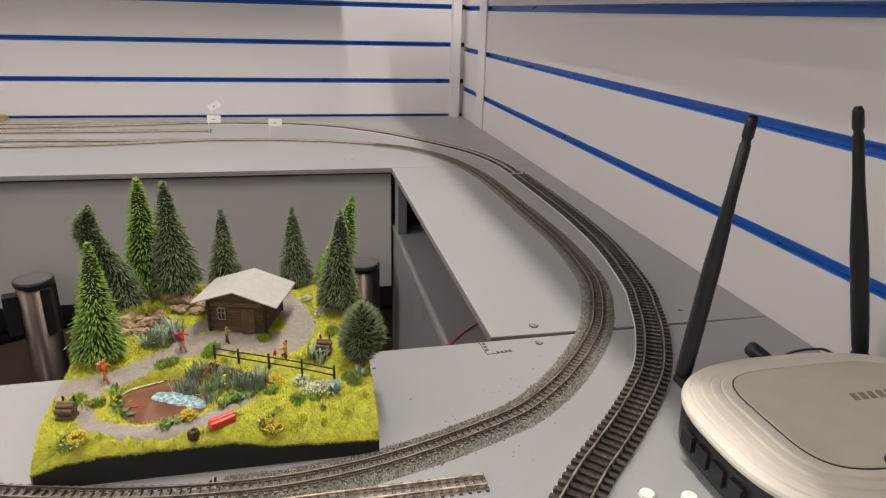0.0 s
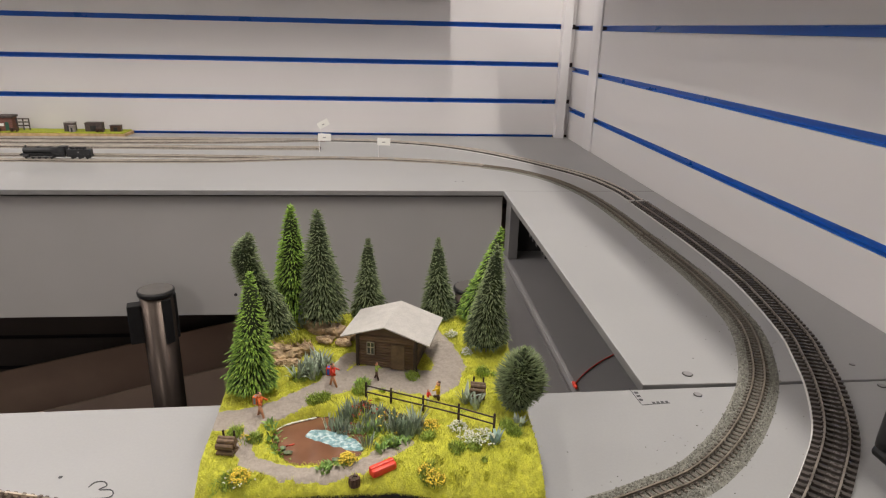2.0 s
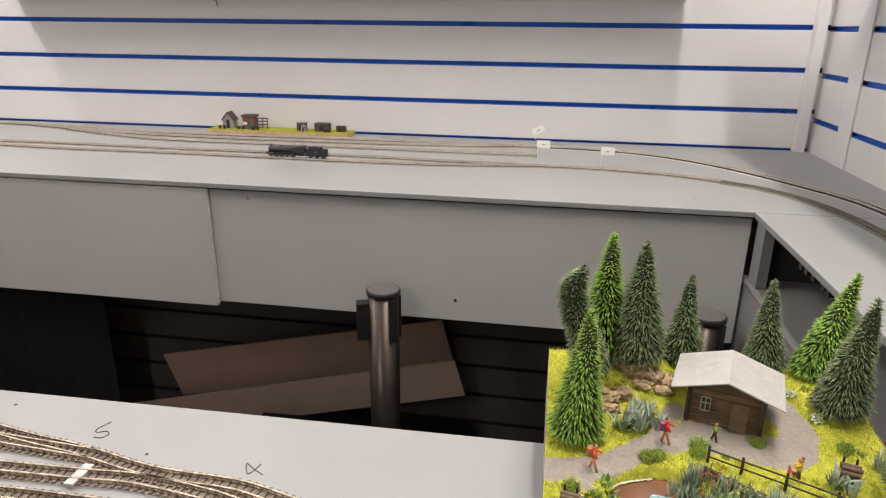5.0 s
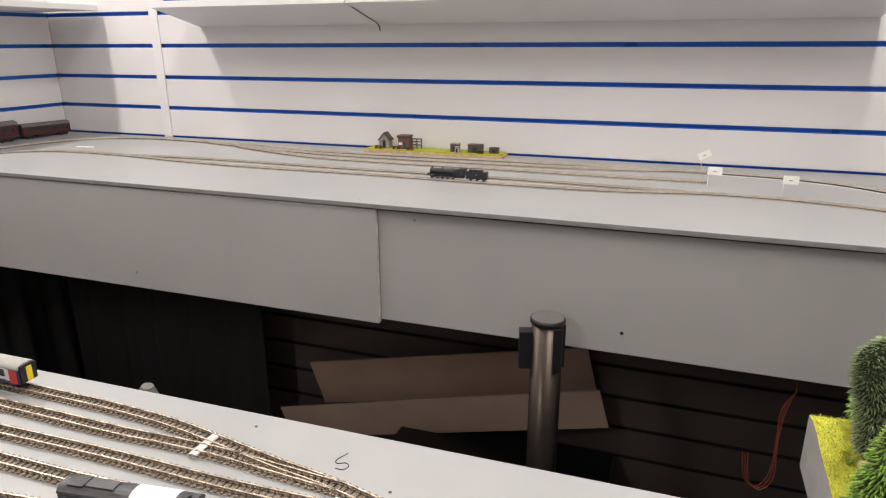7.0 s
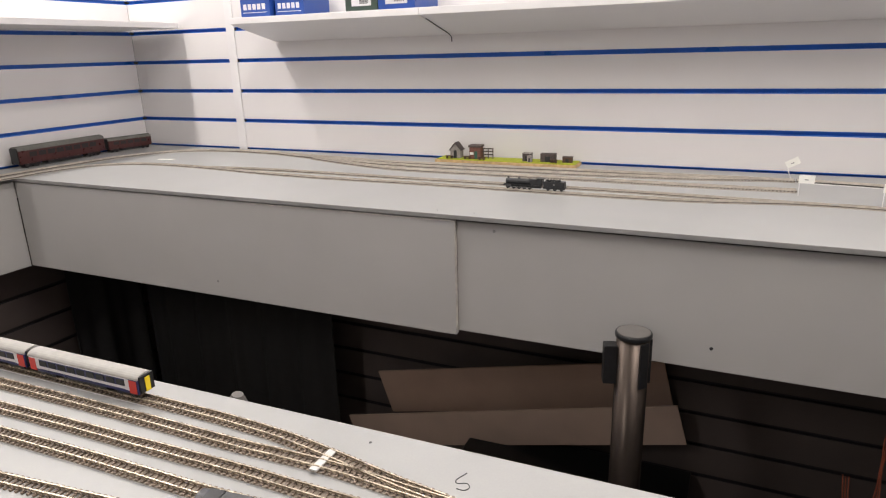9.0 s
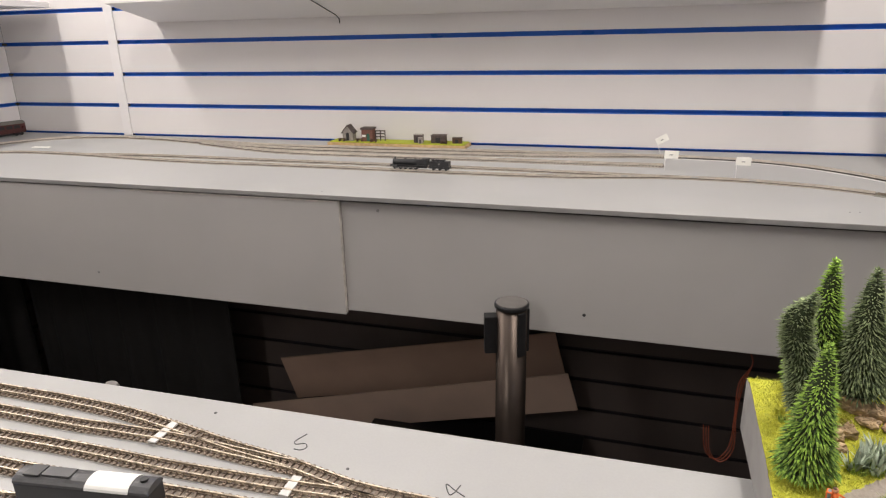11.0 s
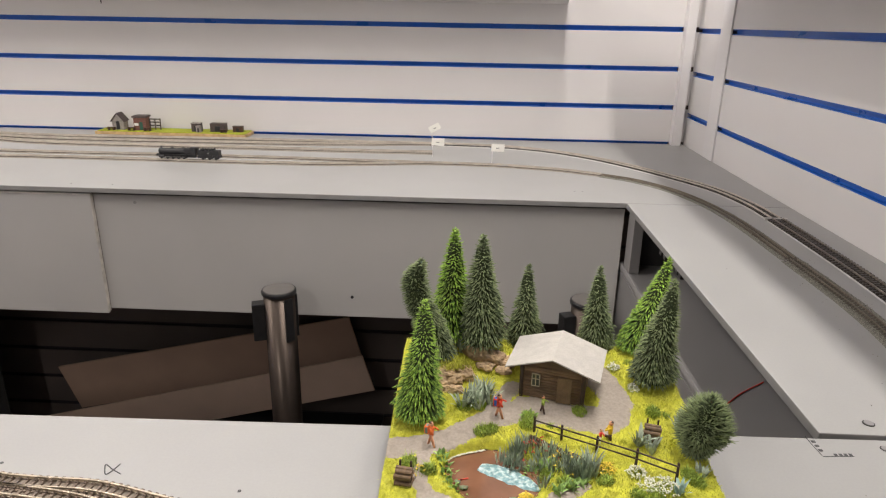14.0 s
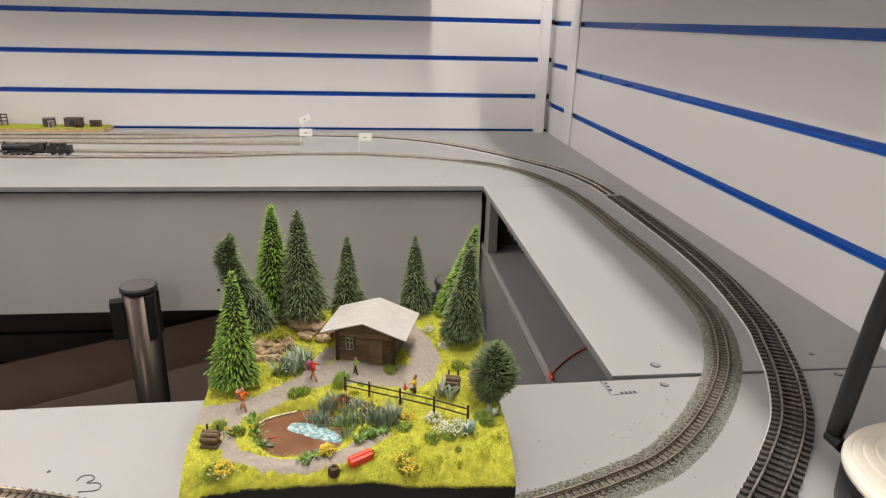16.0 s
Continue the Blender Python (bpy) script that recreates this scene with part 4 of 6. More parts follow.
flowers(0.0258, 0.4423, 14, 0.012, 0.013, M_YELLOW, "scattered yellow blossoms among reeds", "yellow_flowers")
flowers(0.0104, 0.4510, 20, 0.014, 0.014, M_REDBL, "scattered red blossoms among reeds", "red_flowers")
flowers(0.0854, 0.4251, 95, 0.009, 0.006, M_WHITEBL, "spreading bush of white blossoms before the fence", "white_flowers")
flowers(0.0712, 0.4364, 60, 0.006, 0.006, M_WHITEBL, "spreading bush of white blossoms at the fence", "white_flowers")
flowers(0.0773, 0.4267, 50, 0.007, 0.004, M_WHITEBL, "spreading bush of white blossoms before the fence", "white_flowers")
flowers(0.0867, 0.5208, 45, 0.0045, 0.005, M_WHITEBL, "small round white bush on the slope", "white_flowers")
flowers(-0.0638, 0.5703, 40, 0.004, 0.005, M_WHITEBL, "small white bush below the firs", "white_flowers")
flowers(0.0773, 0.5474, 45, 0.005, 0.004, M_WHITEBL, "small white bush below the firs", "white_flowers")
flowers(-0.0676, 0.4288, 8, 0.004, 0.006, M_YELLOW, "few yellow blossoms beside the path", "yellow_flowers")
flowers(-0.0662, 0.3971, 14, 0.011, 0.002, M_WHITEBL, "scattered pale blossoms in the turf", "white_flowers")


def rock(x, y, r, squash, seed):
    """A craggy broken boulder with flat facets and ledges."""
    bm = bmesh.new()
    ball(bm, (0, 0, 0), r, 4, squash)
    for v in bm.verts:
        q = v.co * (1.0 / r)
        n = noise.noise(q * 1.1 + Vector((seed, 0, 0))) + 0.5 * noise.noise(q * 2.7 + Vector((0, seed, 0)))
        c = noise.cell(q * 2.2 + Vector((seed, seed, 0)))
        ledge = round(q.z * 3.2 + 0.6 * n) / 3.2 - q.z
        v.co *= 1 + 0.36 * n + 0.12 * c
        v.co.z += 0.22 * r * ledge
    bmesh.ops.transform(bm, matrix=Matrix.Translation((x, y, ground_z(x, y) + r * 0.2)), verts=bm.verts)
    return lone("rock", bm, M_ROCK, "tan rugged rock on the diorama slope", "rock", group="diorama rocks")


for i, (x, y, r, sq) in enumerate(((-0.0540, 0.5235, 0.0125, (1.25, 0.85, 0.72)), (-0.0400, 0.5270, 0.0075, (1.2, 0.8, 0.8)), (-0.0590, 0.5130, 0.0065, (1.2, 0.8, 0.7)), (-0.0470, 0.5120, 0.0055, (1.3, 0.8, 0.6)),
                                   (-0.0300, 0.5450, 0.0085, (1.3, 0.8, 0.65)), (-0.0180, 0.5440, 0.0085, (1.2, 0.8, 0.7)), (-0.0080, 0.5420, 0.0065, (1.2, 0.8, 0.8)), (-0.0240, 0.5350, 0.0055, (1.3, 0.9, 0.6)), (-0.0110, 0.5340, 0.0050, (1.3, 0.8, 0.6)), (-0.0020, 0.5480, 0.0060, (1.0, 0.8, 0.8)))):
    rock(x, y, r, sq, i * 3.1)


for x, y, lift in ((-0.0620, 0.5270, 0.0110), (-0.0555, 0.5260, 0.0140), (-0.0490, 0.5270, 0.0120), (-0.0420, 0.5300, 0.0085), (-0.0580, 0.5330, 0.0115), (-0.0510, 0.5340, 0.0115)):
    rg = random.Random(int(x * 1e5))
    sp = []
    for _ in range(420):
        a, d = rg.uniform(0, 6.283), 0.0062 * math.sqrt(rg.random())
        sp.append((x + d * math.cos(a), y + d * math.sin(a), ground_z(x, y) + lift - 0.003 * (d / 0.0062) ** 2 - rg.uniform(0, 0.0025), 1.0))
    tagged(blades("turf_cap", sp, M_GRASS_BLADE, None, 0.0022, 0.0005, 0.6, 5), "cap of yellow-green turf lying over the rock", "grass tuft", "turf caps on the rocks")


rng = random.Random(41)
for k in range(17):
    t = (k + 0.5) / 17
    x, y = 0.0070 + 0.0449 * t, 0.4686 - 0.0266 * t
    bm = bmesh.new()
    ball(bm, (0, 0, 0), 0.0022, 2, (rng.uniform(0.8, 1.1), 0.6, rng.uniform(0.7, 1.1)))
    for v in bm.verts:
        v.co *= 1 + 0.3 * noise.noise(v.co * 500 + Vector((k, 0, 0)))
    bmesh.ops.transform(bm, matrix=pose(x, y - 0.001, POND_Z + 0.0028 + rng.uniform(-0.0004, 0.0008), 0, 0, -30), verts=bm.verts)
    lone("bank_stone", bm, M_STONE, "small dark brown stone in the low bank above the reeds", "stone", group="bank stones")


# ---- trees ----
def fir(name, base, tip, radius, label, lime=False, size=0.0085, seed=1, round_top=False, spine=None):
    """A bottle-brush fir: a tapered trunk and whorls of drooping needle sprays."""
    rng = random.Random(seed)
    tree = thing(name, *base, label=label, category="tree", group="model fir trees")
    up = Vector(tip) - Vector(base)
    H = up.length

    bent = smooth_line(spine, H / 60) if spine else None

    def axis(t):
        if bent:
            return bent[min(len(bent) - 1, int(t * (len(bent) - 1)))] - Vector(base)
        return up * t

    bm = bmesh.new()
    for k in range(8):
        cyl(bm, axis(k / 8) - (Vector((0, 0, 0.002)) if k == 0 else Vector()), axis((k + 1) / 8), 0.0022 * (1 - k / 8.5), 0.0022 * (1 - (k + 1) / 8.5), seg=7)
    part("trunk", bm, M_TRUNK, tree)

    def girth(t, a=0.0):
        if bent:
            return radius * (1 - 0.36 * t) * math.sqrt(max(0.03, 1 - (max(0.0, t - 0.74) / 0.27) ** 2))
        if round_top:
            lobe = 1 + 0.16 * math.sin(a + 0.6) * (0.4 + t) + 0.10 * math.sin(2 * a + 5 * t)
            return radius * 1.02 * lobe * math.sqrt(max(0.02, 1 - (1.85 * t - 0.88) ** 2))
        return radius * 1.17 * (0.15 + 0.85 * (1 - t) ** 0.80) * min(1.0, 0.82 + 3.0 * t) * (1 + 0.05 * math.sin(3 * a + 9 * t + seed))

    verts, faces, mats = [], [], []

    def spray(start, d, ln, w):
        """One thin spindle of needles with a frosted tip."""
        s = d.cross(Vector((0, 0, 1)))
        s = s.normalized() if s.length > 1e-4 else Vector((1, 0, 0))
        u = s.cross(d).normalized()
        mid = start + d * ln * 0.58 + u * ln * 0.05
        end = start + d * ln + Vector((0, 0, ln * 0.10))
        k = len(verts)
        verts.extend((start, mid + s * w, mid + u * w * 0.8, mid - s * w, mid - u * w * 0.8, end))
        for j in range(4):
            faces.append((k, k + 1 + j, k + 1 + (j + 1) % 4))
            mats.append(0)
            faces.append((k + 5, k + 1 + (j + 1) % 4, k + 1 + j))
            mats.append(1)

    pitch = 0.0026 if not round_top else 0.0034
    rows = int(H / pitch)
    for i in range(rows + 1):
        t = min(0.992, 0.03 + 0.965 * i / rows)
        count = max(5, int(2 * math.pi * girth(t) / (0.0020 if lime else 0.0018)))
        shift = rng.uniform(0, 6.283)
        for j in range(count * (2 if round_top else 1)):
            a = shift + (j + rng.uniform(-0.35, 0.35)) * 2 * math.pi / count
            out = Vector((math.cos(a), math.sin(a), 0))
            tt = min(0.995, max(0.02, t + rng.gauss(0, 0.30) / rows))
            rr = girth(tt, a) * rng.uniform(0.86, 1.10)
            if rng.random() < 0.06:
                rr *= rng.uniform(1.05, 1.18)
            if round_top:
                droop = -0.75 + 1.7 * tt + rng.uniform(-0.35, 0.35)
                ln = min(size, rr * 0.95 + 0.002) * rng.uniform(0.75, 1.2)
            else:
                droop = -0.95 + 1.10 * tt + rng.uniform(-0.18, 0.18)
                ln = min(size * 1.12, rr * 0.75 + 0.0032) * rng.uniform(0.8, 1.15)
            d = (out + Vector((rng.gauss(0, 0.10), rng.gauss(0, 0.10), droop))).normalized()
            end = axis(tt) + out * rr
            spray(end - d * ln, d, ln, (0.00074 if lime else 0.00062) * rng.uniform(0.75, 1.2))
    for _ in range(9):   # the blunt leader at the tip
        d = Vector((rng.gauss(0, 0.5), rng.gauss(0, 0.5), 1)).normalized()
        spray(axis(0.975), d, 0.0042 * rng.uniform(0.7, 1.1), 0.0007)
    me = bpy.data.meshes.new("crown")
    me.from_pydata(verts, [], faces)
    me.materials.append(M_LIME if lime else M_FIR)
    me.materials.append(M_LIME_TIP if lime else M_FIR_TIP)
    me.polygons.foreach_set("material_index", mats)
    ob = new("crown", me)
    ob.parent = tree
    # inner mass that the sprays grow from, coloured dark as shade between them
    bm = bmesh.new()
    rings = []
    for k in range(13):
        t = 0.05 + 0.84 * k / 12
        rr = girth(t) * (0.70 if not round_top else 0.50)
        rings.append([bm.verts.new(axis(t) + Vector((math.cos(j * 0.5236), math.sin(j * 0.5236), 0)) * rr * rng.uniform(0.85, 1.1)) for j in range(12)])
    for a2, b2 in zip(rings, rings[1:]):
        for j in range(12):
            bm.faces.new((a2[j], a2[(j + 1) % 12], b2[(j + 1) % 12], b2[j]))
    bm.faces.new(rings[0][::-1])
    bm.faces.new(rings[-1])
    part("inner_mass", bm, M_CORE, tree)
    return tree


def gz(x, y, d=0.0):
    return (x, y, ground_z(x, y) - 0.001 + d)


DARK = "dark green frosted model fir on the diorama"
fir("fir_tree", gz(-0.0715, 0.4830), (-0.0680, 0.4858, 1.2260), 0.0168, "bright green model fir at the path's edge", lime=True, seed=2)
fir("fir_tree", gz(-0.0590, 0.5400), (-0.0722, 0.5122, 1.2465), 0.0158, "dark green bent model fir with a blunt drooping crown", seed=3,
    spine=[gz(-0.0590, 0.5400), (-0.0660, 0.535, 1.178), (-0.0760, 0.527, 1.208), (-0.0780, 0.519, 1.2300), (-0.0715, 0.5125, 1.2460)])
fir("fir_tree", gz(-0.0525, 0.5700), (-0.0506, 0.5660, 1.2511), 0.0185, "bright green slender model fir behind the rocks", lime=True, seed=4)
fir("fir_tree", gz(-0.0275, 0.5570), (-0.0290, 0.5547, 1.2505), 0.0190, DARK + " behind the rocks", seed=5)
fir("fir_tree", gz(0.0085, 0.5800), (0.0092, 0.5795, 1.2187), 0.0145, DARK + " behind the hut, smaller", seed=6)
fir("fir_tree", gz(0.0690, 0.5830), (0.0678, 0.5860, 1.2164), 0.0150, DARK + " beside the hut, smaller", seed=7)
fir("fir_tree", gz(0.1027, 0.5320), (0.1072, 0.5208, 1.2321), 0.0170, DARK + " on the slope, tall", seed=8)
fir("fir_tree", gz(0.1010, 0.5760), (0.1212, 0.5818, 1.2267), 0.0165, "bright green leaning model fir on the slope", lime=True, seed=9)
fir("round_conifer", gz(0.1145, 0.4570), (0.1169, 0.4500, 1.1830), 0.0168, "dark green rounded frosted model conifer at the diorama edge", seed=10, size=0.0120, round_top=True)

# ---- the log hut ----
HZ = 1.1405
hut = thing("log_hut", 0.0293, 0.5242, HZ, -16, label="dark brown log hut with a pale grey gable roof", category="hut")
HW, HD, HH = 0.0218, 0.0190, 0.0245
for k in range(14):
    z = 0.0012 + k * 0.0023
    if z > HH:
        break
    for sgn in (-1, 1):
        bm = bmesh.new()
        cyl(bm, (-HW - 0.0015, sgn * HD, z), (HW + 0.0015, sgn * HD, z), 0.00125, seg=8)
        part("log", bm, M_LOG, hut, smooth=True)
        bm = bmesh.new()
        cyl(bm, (sgn * HW, -HD - 0.0015, z + 0.0006), (sgn * HW, HD + 0.0015, z + 0.0006), 0.00125, seg=8)
        part("log", bm, M_LOG, hut, smooth=True)
for sx in (-1, 1):
    for sy in (-1, 1):
        bm = bmesh.new()
        cyl(bm, (sx * (HW + 0.0006), sy * (HD + 0.0006), -0.001), (sx * (HW + 0.0006), sy * (HD + 0.0006), HH + 0.001), 0.0017, seg=8)
        part("corner_post", bm, M_FENCE, hut, "dark corner post")
part("inner_wall", boxes((-HW + 0.0004, HW - 0.0004, -HD + 0.0004, HD - 0.0004, -0.002, HH)), M_LOG, hut)
bm = bmesh.new()
for sgn in (-1, 1):
    vs = [bm.verts.new(v) for v in ((-HW - 0.001, sgn * HD, HH), (HW + 0.001, sgn * HD, HH), (0, sgn * HD, HH + 0.0105))]
    f = bm.faces.new(vs)
    r = bmesh.ops.extrude_face_region(bm, geom=[f])
    bmesh.ops.translate(bm, verts=[v for v in r["geom"] if isinstance(v, bmesh.types.BMVert)], vec=(0, -sgn * 0.001, 0))
bmesh.ops.recalc_face_normals(bm, faces=bm.faces)
part("gable", bm, M_LOG, hut)
for sgn in (-1, 1):
    bm = bmesh.new()
    EX, EZ, RZ = 0.0342, 0.0254, 0.0365
    for y0 in (-0.0262, 0.0248):
        for x, z in ((0.0, RZ), (sgn * EX, EZ), (sgn * EX, EZ - 0.0009), (0.0, RZ - 0.0009)):
            bm.verts.new((x, y0, z))
    bm.verts.ensure_lookup_table()
    v = bm.verts
    for q in ((0, 1, 5, 4), (1, 2, 6, 5), (2, 3, 7, 6), (3, 0, 4, 7), (0, 3, 2, 1), (4, 5, 6, 7)):
        bm.faces.new([v[i] for i in q])
    bmesh.ops.recalc_face_normals(bm, faces=bm.faces)
    part("roof_slab", bm, M_ROOF, hut, "pale grey card roof slope")
door = part("door", boxes((0.004, 0.0145, -HD - 0.0022, -HD - 0.0008, 0.0, 0.0205), bevel=0.0002), M_DOOR, hut, "brown plank door")
for k in range(4):
    part("plank", boxes((0.0042 + k * 0.0026, 0.0064 + k * 0.0026, -HD - 0.0026, -HD - 0.0021, 0.0004, 0.0200)), M_DOOR, door)
WX0, WX1, WZ0, WZ1 = -0.0146, -0.0090, 0.0108, 0.0205
win = part("window", boxes((WX0, WX1, -HD - 0.0021, -HD - 0.0009, WZ0, WZ1), bevel=0.0002), M_GLASS, hut, "small dark window with pale cross bars")
for x0, x1, z0, z1 in ((WX0 - 0.0003, WX0 + 0.0003, WZ0, WZ1), (WX1 - 0.0003, WX1 + 0.0003, WZ0, WZ1), ((WX0 + WX1) / 2 - 0.0003, (WX0 + WX1) / 2 + 0.0003, WZ0, WZ1),
                       (WX0, WX1, WZ0 - 0.0003, WZ0 + 0.0003), (WX0, WX1, WZ1 - 0.0003, WZ1 + 0.0003), (WX0, WX1, WZ0 + 0.0055, WZ0 + 0.0061)):
    part("frame_bar", boxes((x0, x1, -HD - 0.0027, -HD - 0.0015, z0, z1)), M_WINFR, win)

# ---- fence ----
fence = thing("rail_fence", 0.0091, 0.4700, 1.13, label="dark brown wooden post and rail fence above the pond", category="fence")
FP = [(0.0094, 0.4732), (0.0270, 0.4648), (0.0490, 0.4547), (0.0724, 0.4429), (0.0946, 0.4299)]
FZ = [max(ground_z(x, y), POND_Z + 0.007) for x, y in FP]
fi = fence.matrix_world.inverted()
for (x, y), z in zip(FP, FZ):
    bm = bmesh.new()
    cyl(bm, fi @ Vector((x, y, z - 0.003)), fi @ Vector((x, y, z + 0.0120)), 0.0010, 0.0008, seg=6)
    part("post", bm, M_FENCE, fence)
for (a, za), (b, zb) in zip(zip(FP, FZ), zip(FP[1:], FZ[1:])):
    for h in (0.0048, 0.0098):
        bm = bmesh.new()
        cyl(bm, fi @ Vector((a[0], a[1] - 0.0009, za + h)), fi @ Vector((b[0], b[1] - 0.0009, zb + h)), 0.0006, seg=6)
        part("rail", bm, M_FENCE, fence)

# ---- small things on the diorama ----
bm = bmesh.new()
box(bm, -0.0085, 0.0085, -0.0030, 0.0030, 0.0, 0.0050, bevel=0.0014)
box(bm, -0.0085, 0.0085, -0.0002, 0.0031, 0.0020, 0.0058, bevel=0.0012)
bmesh.ops.transform(bm, matrix=pose(0.0215, 0.3995, ground_z(0.0215, 0.3995) - 0.0004, 0, 0, 32), verts=bm.verts)
lone("bench", bm, M_RED, "glossy red model bench on the turf by the pond", "bench")
barrel = thing("barrel", 0.0045, 0.3925, ground_z(0.0045, 0.3925), 20, label="small dark brown stave barrel by the gravel path", category="barrel")
for k in range(10):
    a = k * math.pi / 5
    bm = bmesh.new()
    for z0, z1, r0, r1 in ((-0.0005, 0.0024, 0.0024, 0.0030), (0.0024, 0.0050, 0.0030, 0.0025)):
        cyl(bm, (r0 * math.cos(a), r0 * math.sin(a), z0), (r1 * math.cos(a), r1 * math.sin(a), z1 + (k % 3) * 0.0003), 0.0009, seg=6)
    part("stave", bm, M_BRN, barrel)
bm = bmesh.new()
cyl(bm, (0, 0, -0.0005), (0, 0, 0.0042), 0.0024, seg=12)
part("filling", bm, M_EARTH, barrel, "dark filling inside the barrel")


def log_pile(x, y, rz):
    pile = thing("log_pile", x, y, ground_z(x, y), rz, label="stack of short grey-brown logs on the turf", category="log pile", group="log piles")
    rng = random.Random(8)
    for row in range(4):
        for k in range(3 - row % 2):
            bm = bmesh.new()
            cx, cz, d = (k - 1 + (row % 2) * 0.5) * 0.0030, 0.0012 + row * 0.0026, rng.uniform(-0.0006, 0.0006)
            cyl(bm, (cx, -0.0054 + d, cz), (cx, 0.0054 + d, cz), 0.00150 * rng.uniform(0.85, 1.08), seg=9)
            part("log", bm, M_LOG, pile)
    for sy in (-0.0035, 0.0035):
        bm = bmesh.new()
        cyl(bm, (0.0052, sy, -0.0005), (0.0050, sy, 0.0125), 0.0007, seg=6)
        part("stake", bm, M_FENCE, pile)
    return pile


log_pile(-0.0761, 0.4202, 80)
log_pile(0.0888, 0.4699, 75)


def figure(x, y, rz, top_mat, leg_mat, label, h=0.0195, kneel=False, pack=None):
    """A plain painted model figure in one mesh."""
    bm = bmesh.new()
    k = h / 0.0175
    if kneel:
        cyl(bm, (-0.001, 0.001, 0.0004), (-0.001, -0.0025, 0.0022), 0.0010, seg=7, mat_index=1)
        cyl(bm, (0.001, 0.0, 0.0), (0.001, -0.0005, 0.004), 0.0010, seg=7, mat_index=1)
        base = 0.004
    else:
        cyl(bm, (-0.0011, -0.0026, 0), (-0.0007, 0, 0.0080), 0.0007, 0.0011, seg=7, mat_index=1)
        cyl(bm, (0.0011, 0.0024, 0), (0.0007, 0, 0.0080), 0.0007, 0.0011, seg=7, mat_index=1)
        base = 0.0078
    cyl(bm, (0, 0, base), (0, -0.0003, base + 0.0056), 0.0013, 0.0017, seg=9, mat_index=0)
    cyl(bm, (-0.0017, 0, base + 0.005), (-0.0021, -0.0022, base + 0.0014), 0.0006, seg=6, mat_index=0)
    cyl(bm, (0.0017, 0, base + 0.005), (0.0014, -0.0042, base + 0.0036), 0.0006, seg=6, mat_index=0)
    ball(bm, (0, 0, base + 0.0074), 0.0014, 2, (1, 1, 1.15), 2)
    ball(bm, (0, 0.0003, base + 0.0083), 0.00135, 1, (1, 1, 0.6), 3)
    if pack:
        box(bm, -0.0019, 0.0019, 0.0010, 0.0040, base + 0.0006, base + 0.0062, bevel=0.0007, mat_index=4)
    bmesh.ops.transform(bm, matrix=pose(x, y, ground_z(x, y) - 0.0003, 0, 0, rz) @ Matrix.Scale(k, 4), verts=bm.verts)
    return lone("figurine", bm, [top_mat, leg_mat, M_SKIN, M_BRN, pack or M_BLUEP], label, "figurine", group="painted figurines", smooth=True)


figure(-0.0611, 0.4550, 70, M_ORANGE, M_SKIN, "tiny painted figurine in orange walking the gravel path", pack=M_GREYP)
figure(-0.0147, 0.4854, 80, M_RED, M_SKIN, "tiny painted figurine in red with a blue pack", pack=M_BLUEP)
figure(0.0166, 0.4921, 60, M_GRASS_DARK, M_BRN, "tiny painted figurine in green before the hut wall", h=0.0145)
figure(0.0605, 0.4687, -80, M_YELP, M_BRN, "tiny kneeling painted figurine in yellow", kneel=True)
figure(0.0531, 0.4640, 20, M_RED, M_WHITEBL, "tiny child figurine in red and white", h=0.0115)

# ---- router beside the curve ----
M_PAPER = mat("grey_white_paper", (0.17, 0.16, 0.15), 0.8, vary=0.05, scale=20)
M_CREAM = mat("cream_plastic", (0.80, 0.755, 0.65), 0.38, vary=0.04, scale=40, bump=0.03, bump_scale=800)
M_CREAM2 = mat("cream_matt_panel", (0.67, 0.625, 0.52), 0.45, vary=0.03, scale=40)
M_LOGO = mat("grey_print", (0.30, 0.27, 0.22), 0.5, vary=0.02)


def oval(bm, cx, cy, hx, hy, z, n, seg=72):
    """One ring of a rounded-square outline."""
    ring = []
    for k in range(seg):
        a = 2 * math.pi * k / seg
        c, s = math.cos(a), math.sin(a)
        ring.append(bm.verts.new((cx + hx * math.copysign(abs(c) ** (2 / n), c), cy + hy * math.copysign(abs(s) ** (2 / n), s), z)))
    return ring


def loft(rings_of):
    """A closed body through rings of (cx, cy, hx, hy, z, n)."""
    bm = bmesh.new()
    rings = [oval(bm, *r) for r in rings_of]
    for r0, r1 in zip(rings, rings[1:]):
        for k in range(len(r0)):
            bm.faces.new((r0[k], r0[(k + 1) % len(r0)], r1[(k + 1) % len(r0)], r1[k]))
    bm.faces.new(rings[-1])
    bm.faces.new(rings[0][::-1])
    return bm


router = thing("wireless_router", 0.4280, 0.3165, T, 0, label="cream wireless router with black base and two black antennas", category="router")
RX, RY = 0.1092, 0.0875
part("base", loft([(0, 0, 0.1000, 0.0780, 0.0015, 3.4), (0, 0, 0.1035, 0.0815, 0.004, 3.3), (0, 0, 0.1062, 0.0845, 0.0300, 3.0), (0, 0, 0.1050, 0.0835, 0.0335, 2.9)]), M_BLACK, router, "black plastic lower shell")
for sx, sy in ((-1, -1), (1, -1), (-1, 1), (1, 1)):
    bm = bmesh.new()
    cyl(bm, (sx * 0.070, sy * 0.050, 0), (sx * 0.070, sy * 0.050, 0.002), 0.005)
    part("foot", bm, M_BLACK, router)
RIM = [(0.0026, 0.0325), (0.0006, 0.0342), (0.0, 0.0366), (0.0009, 0.0388), (0.0030, 0.0402), (0.0064, 0.0409)]
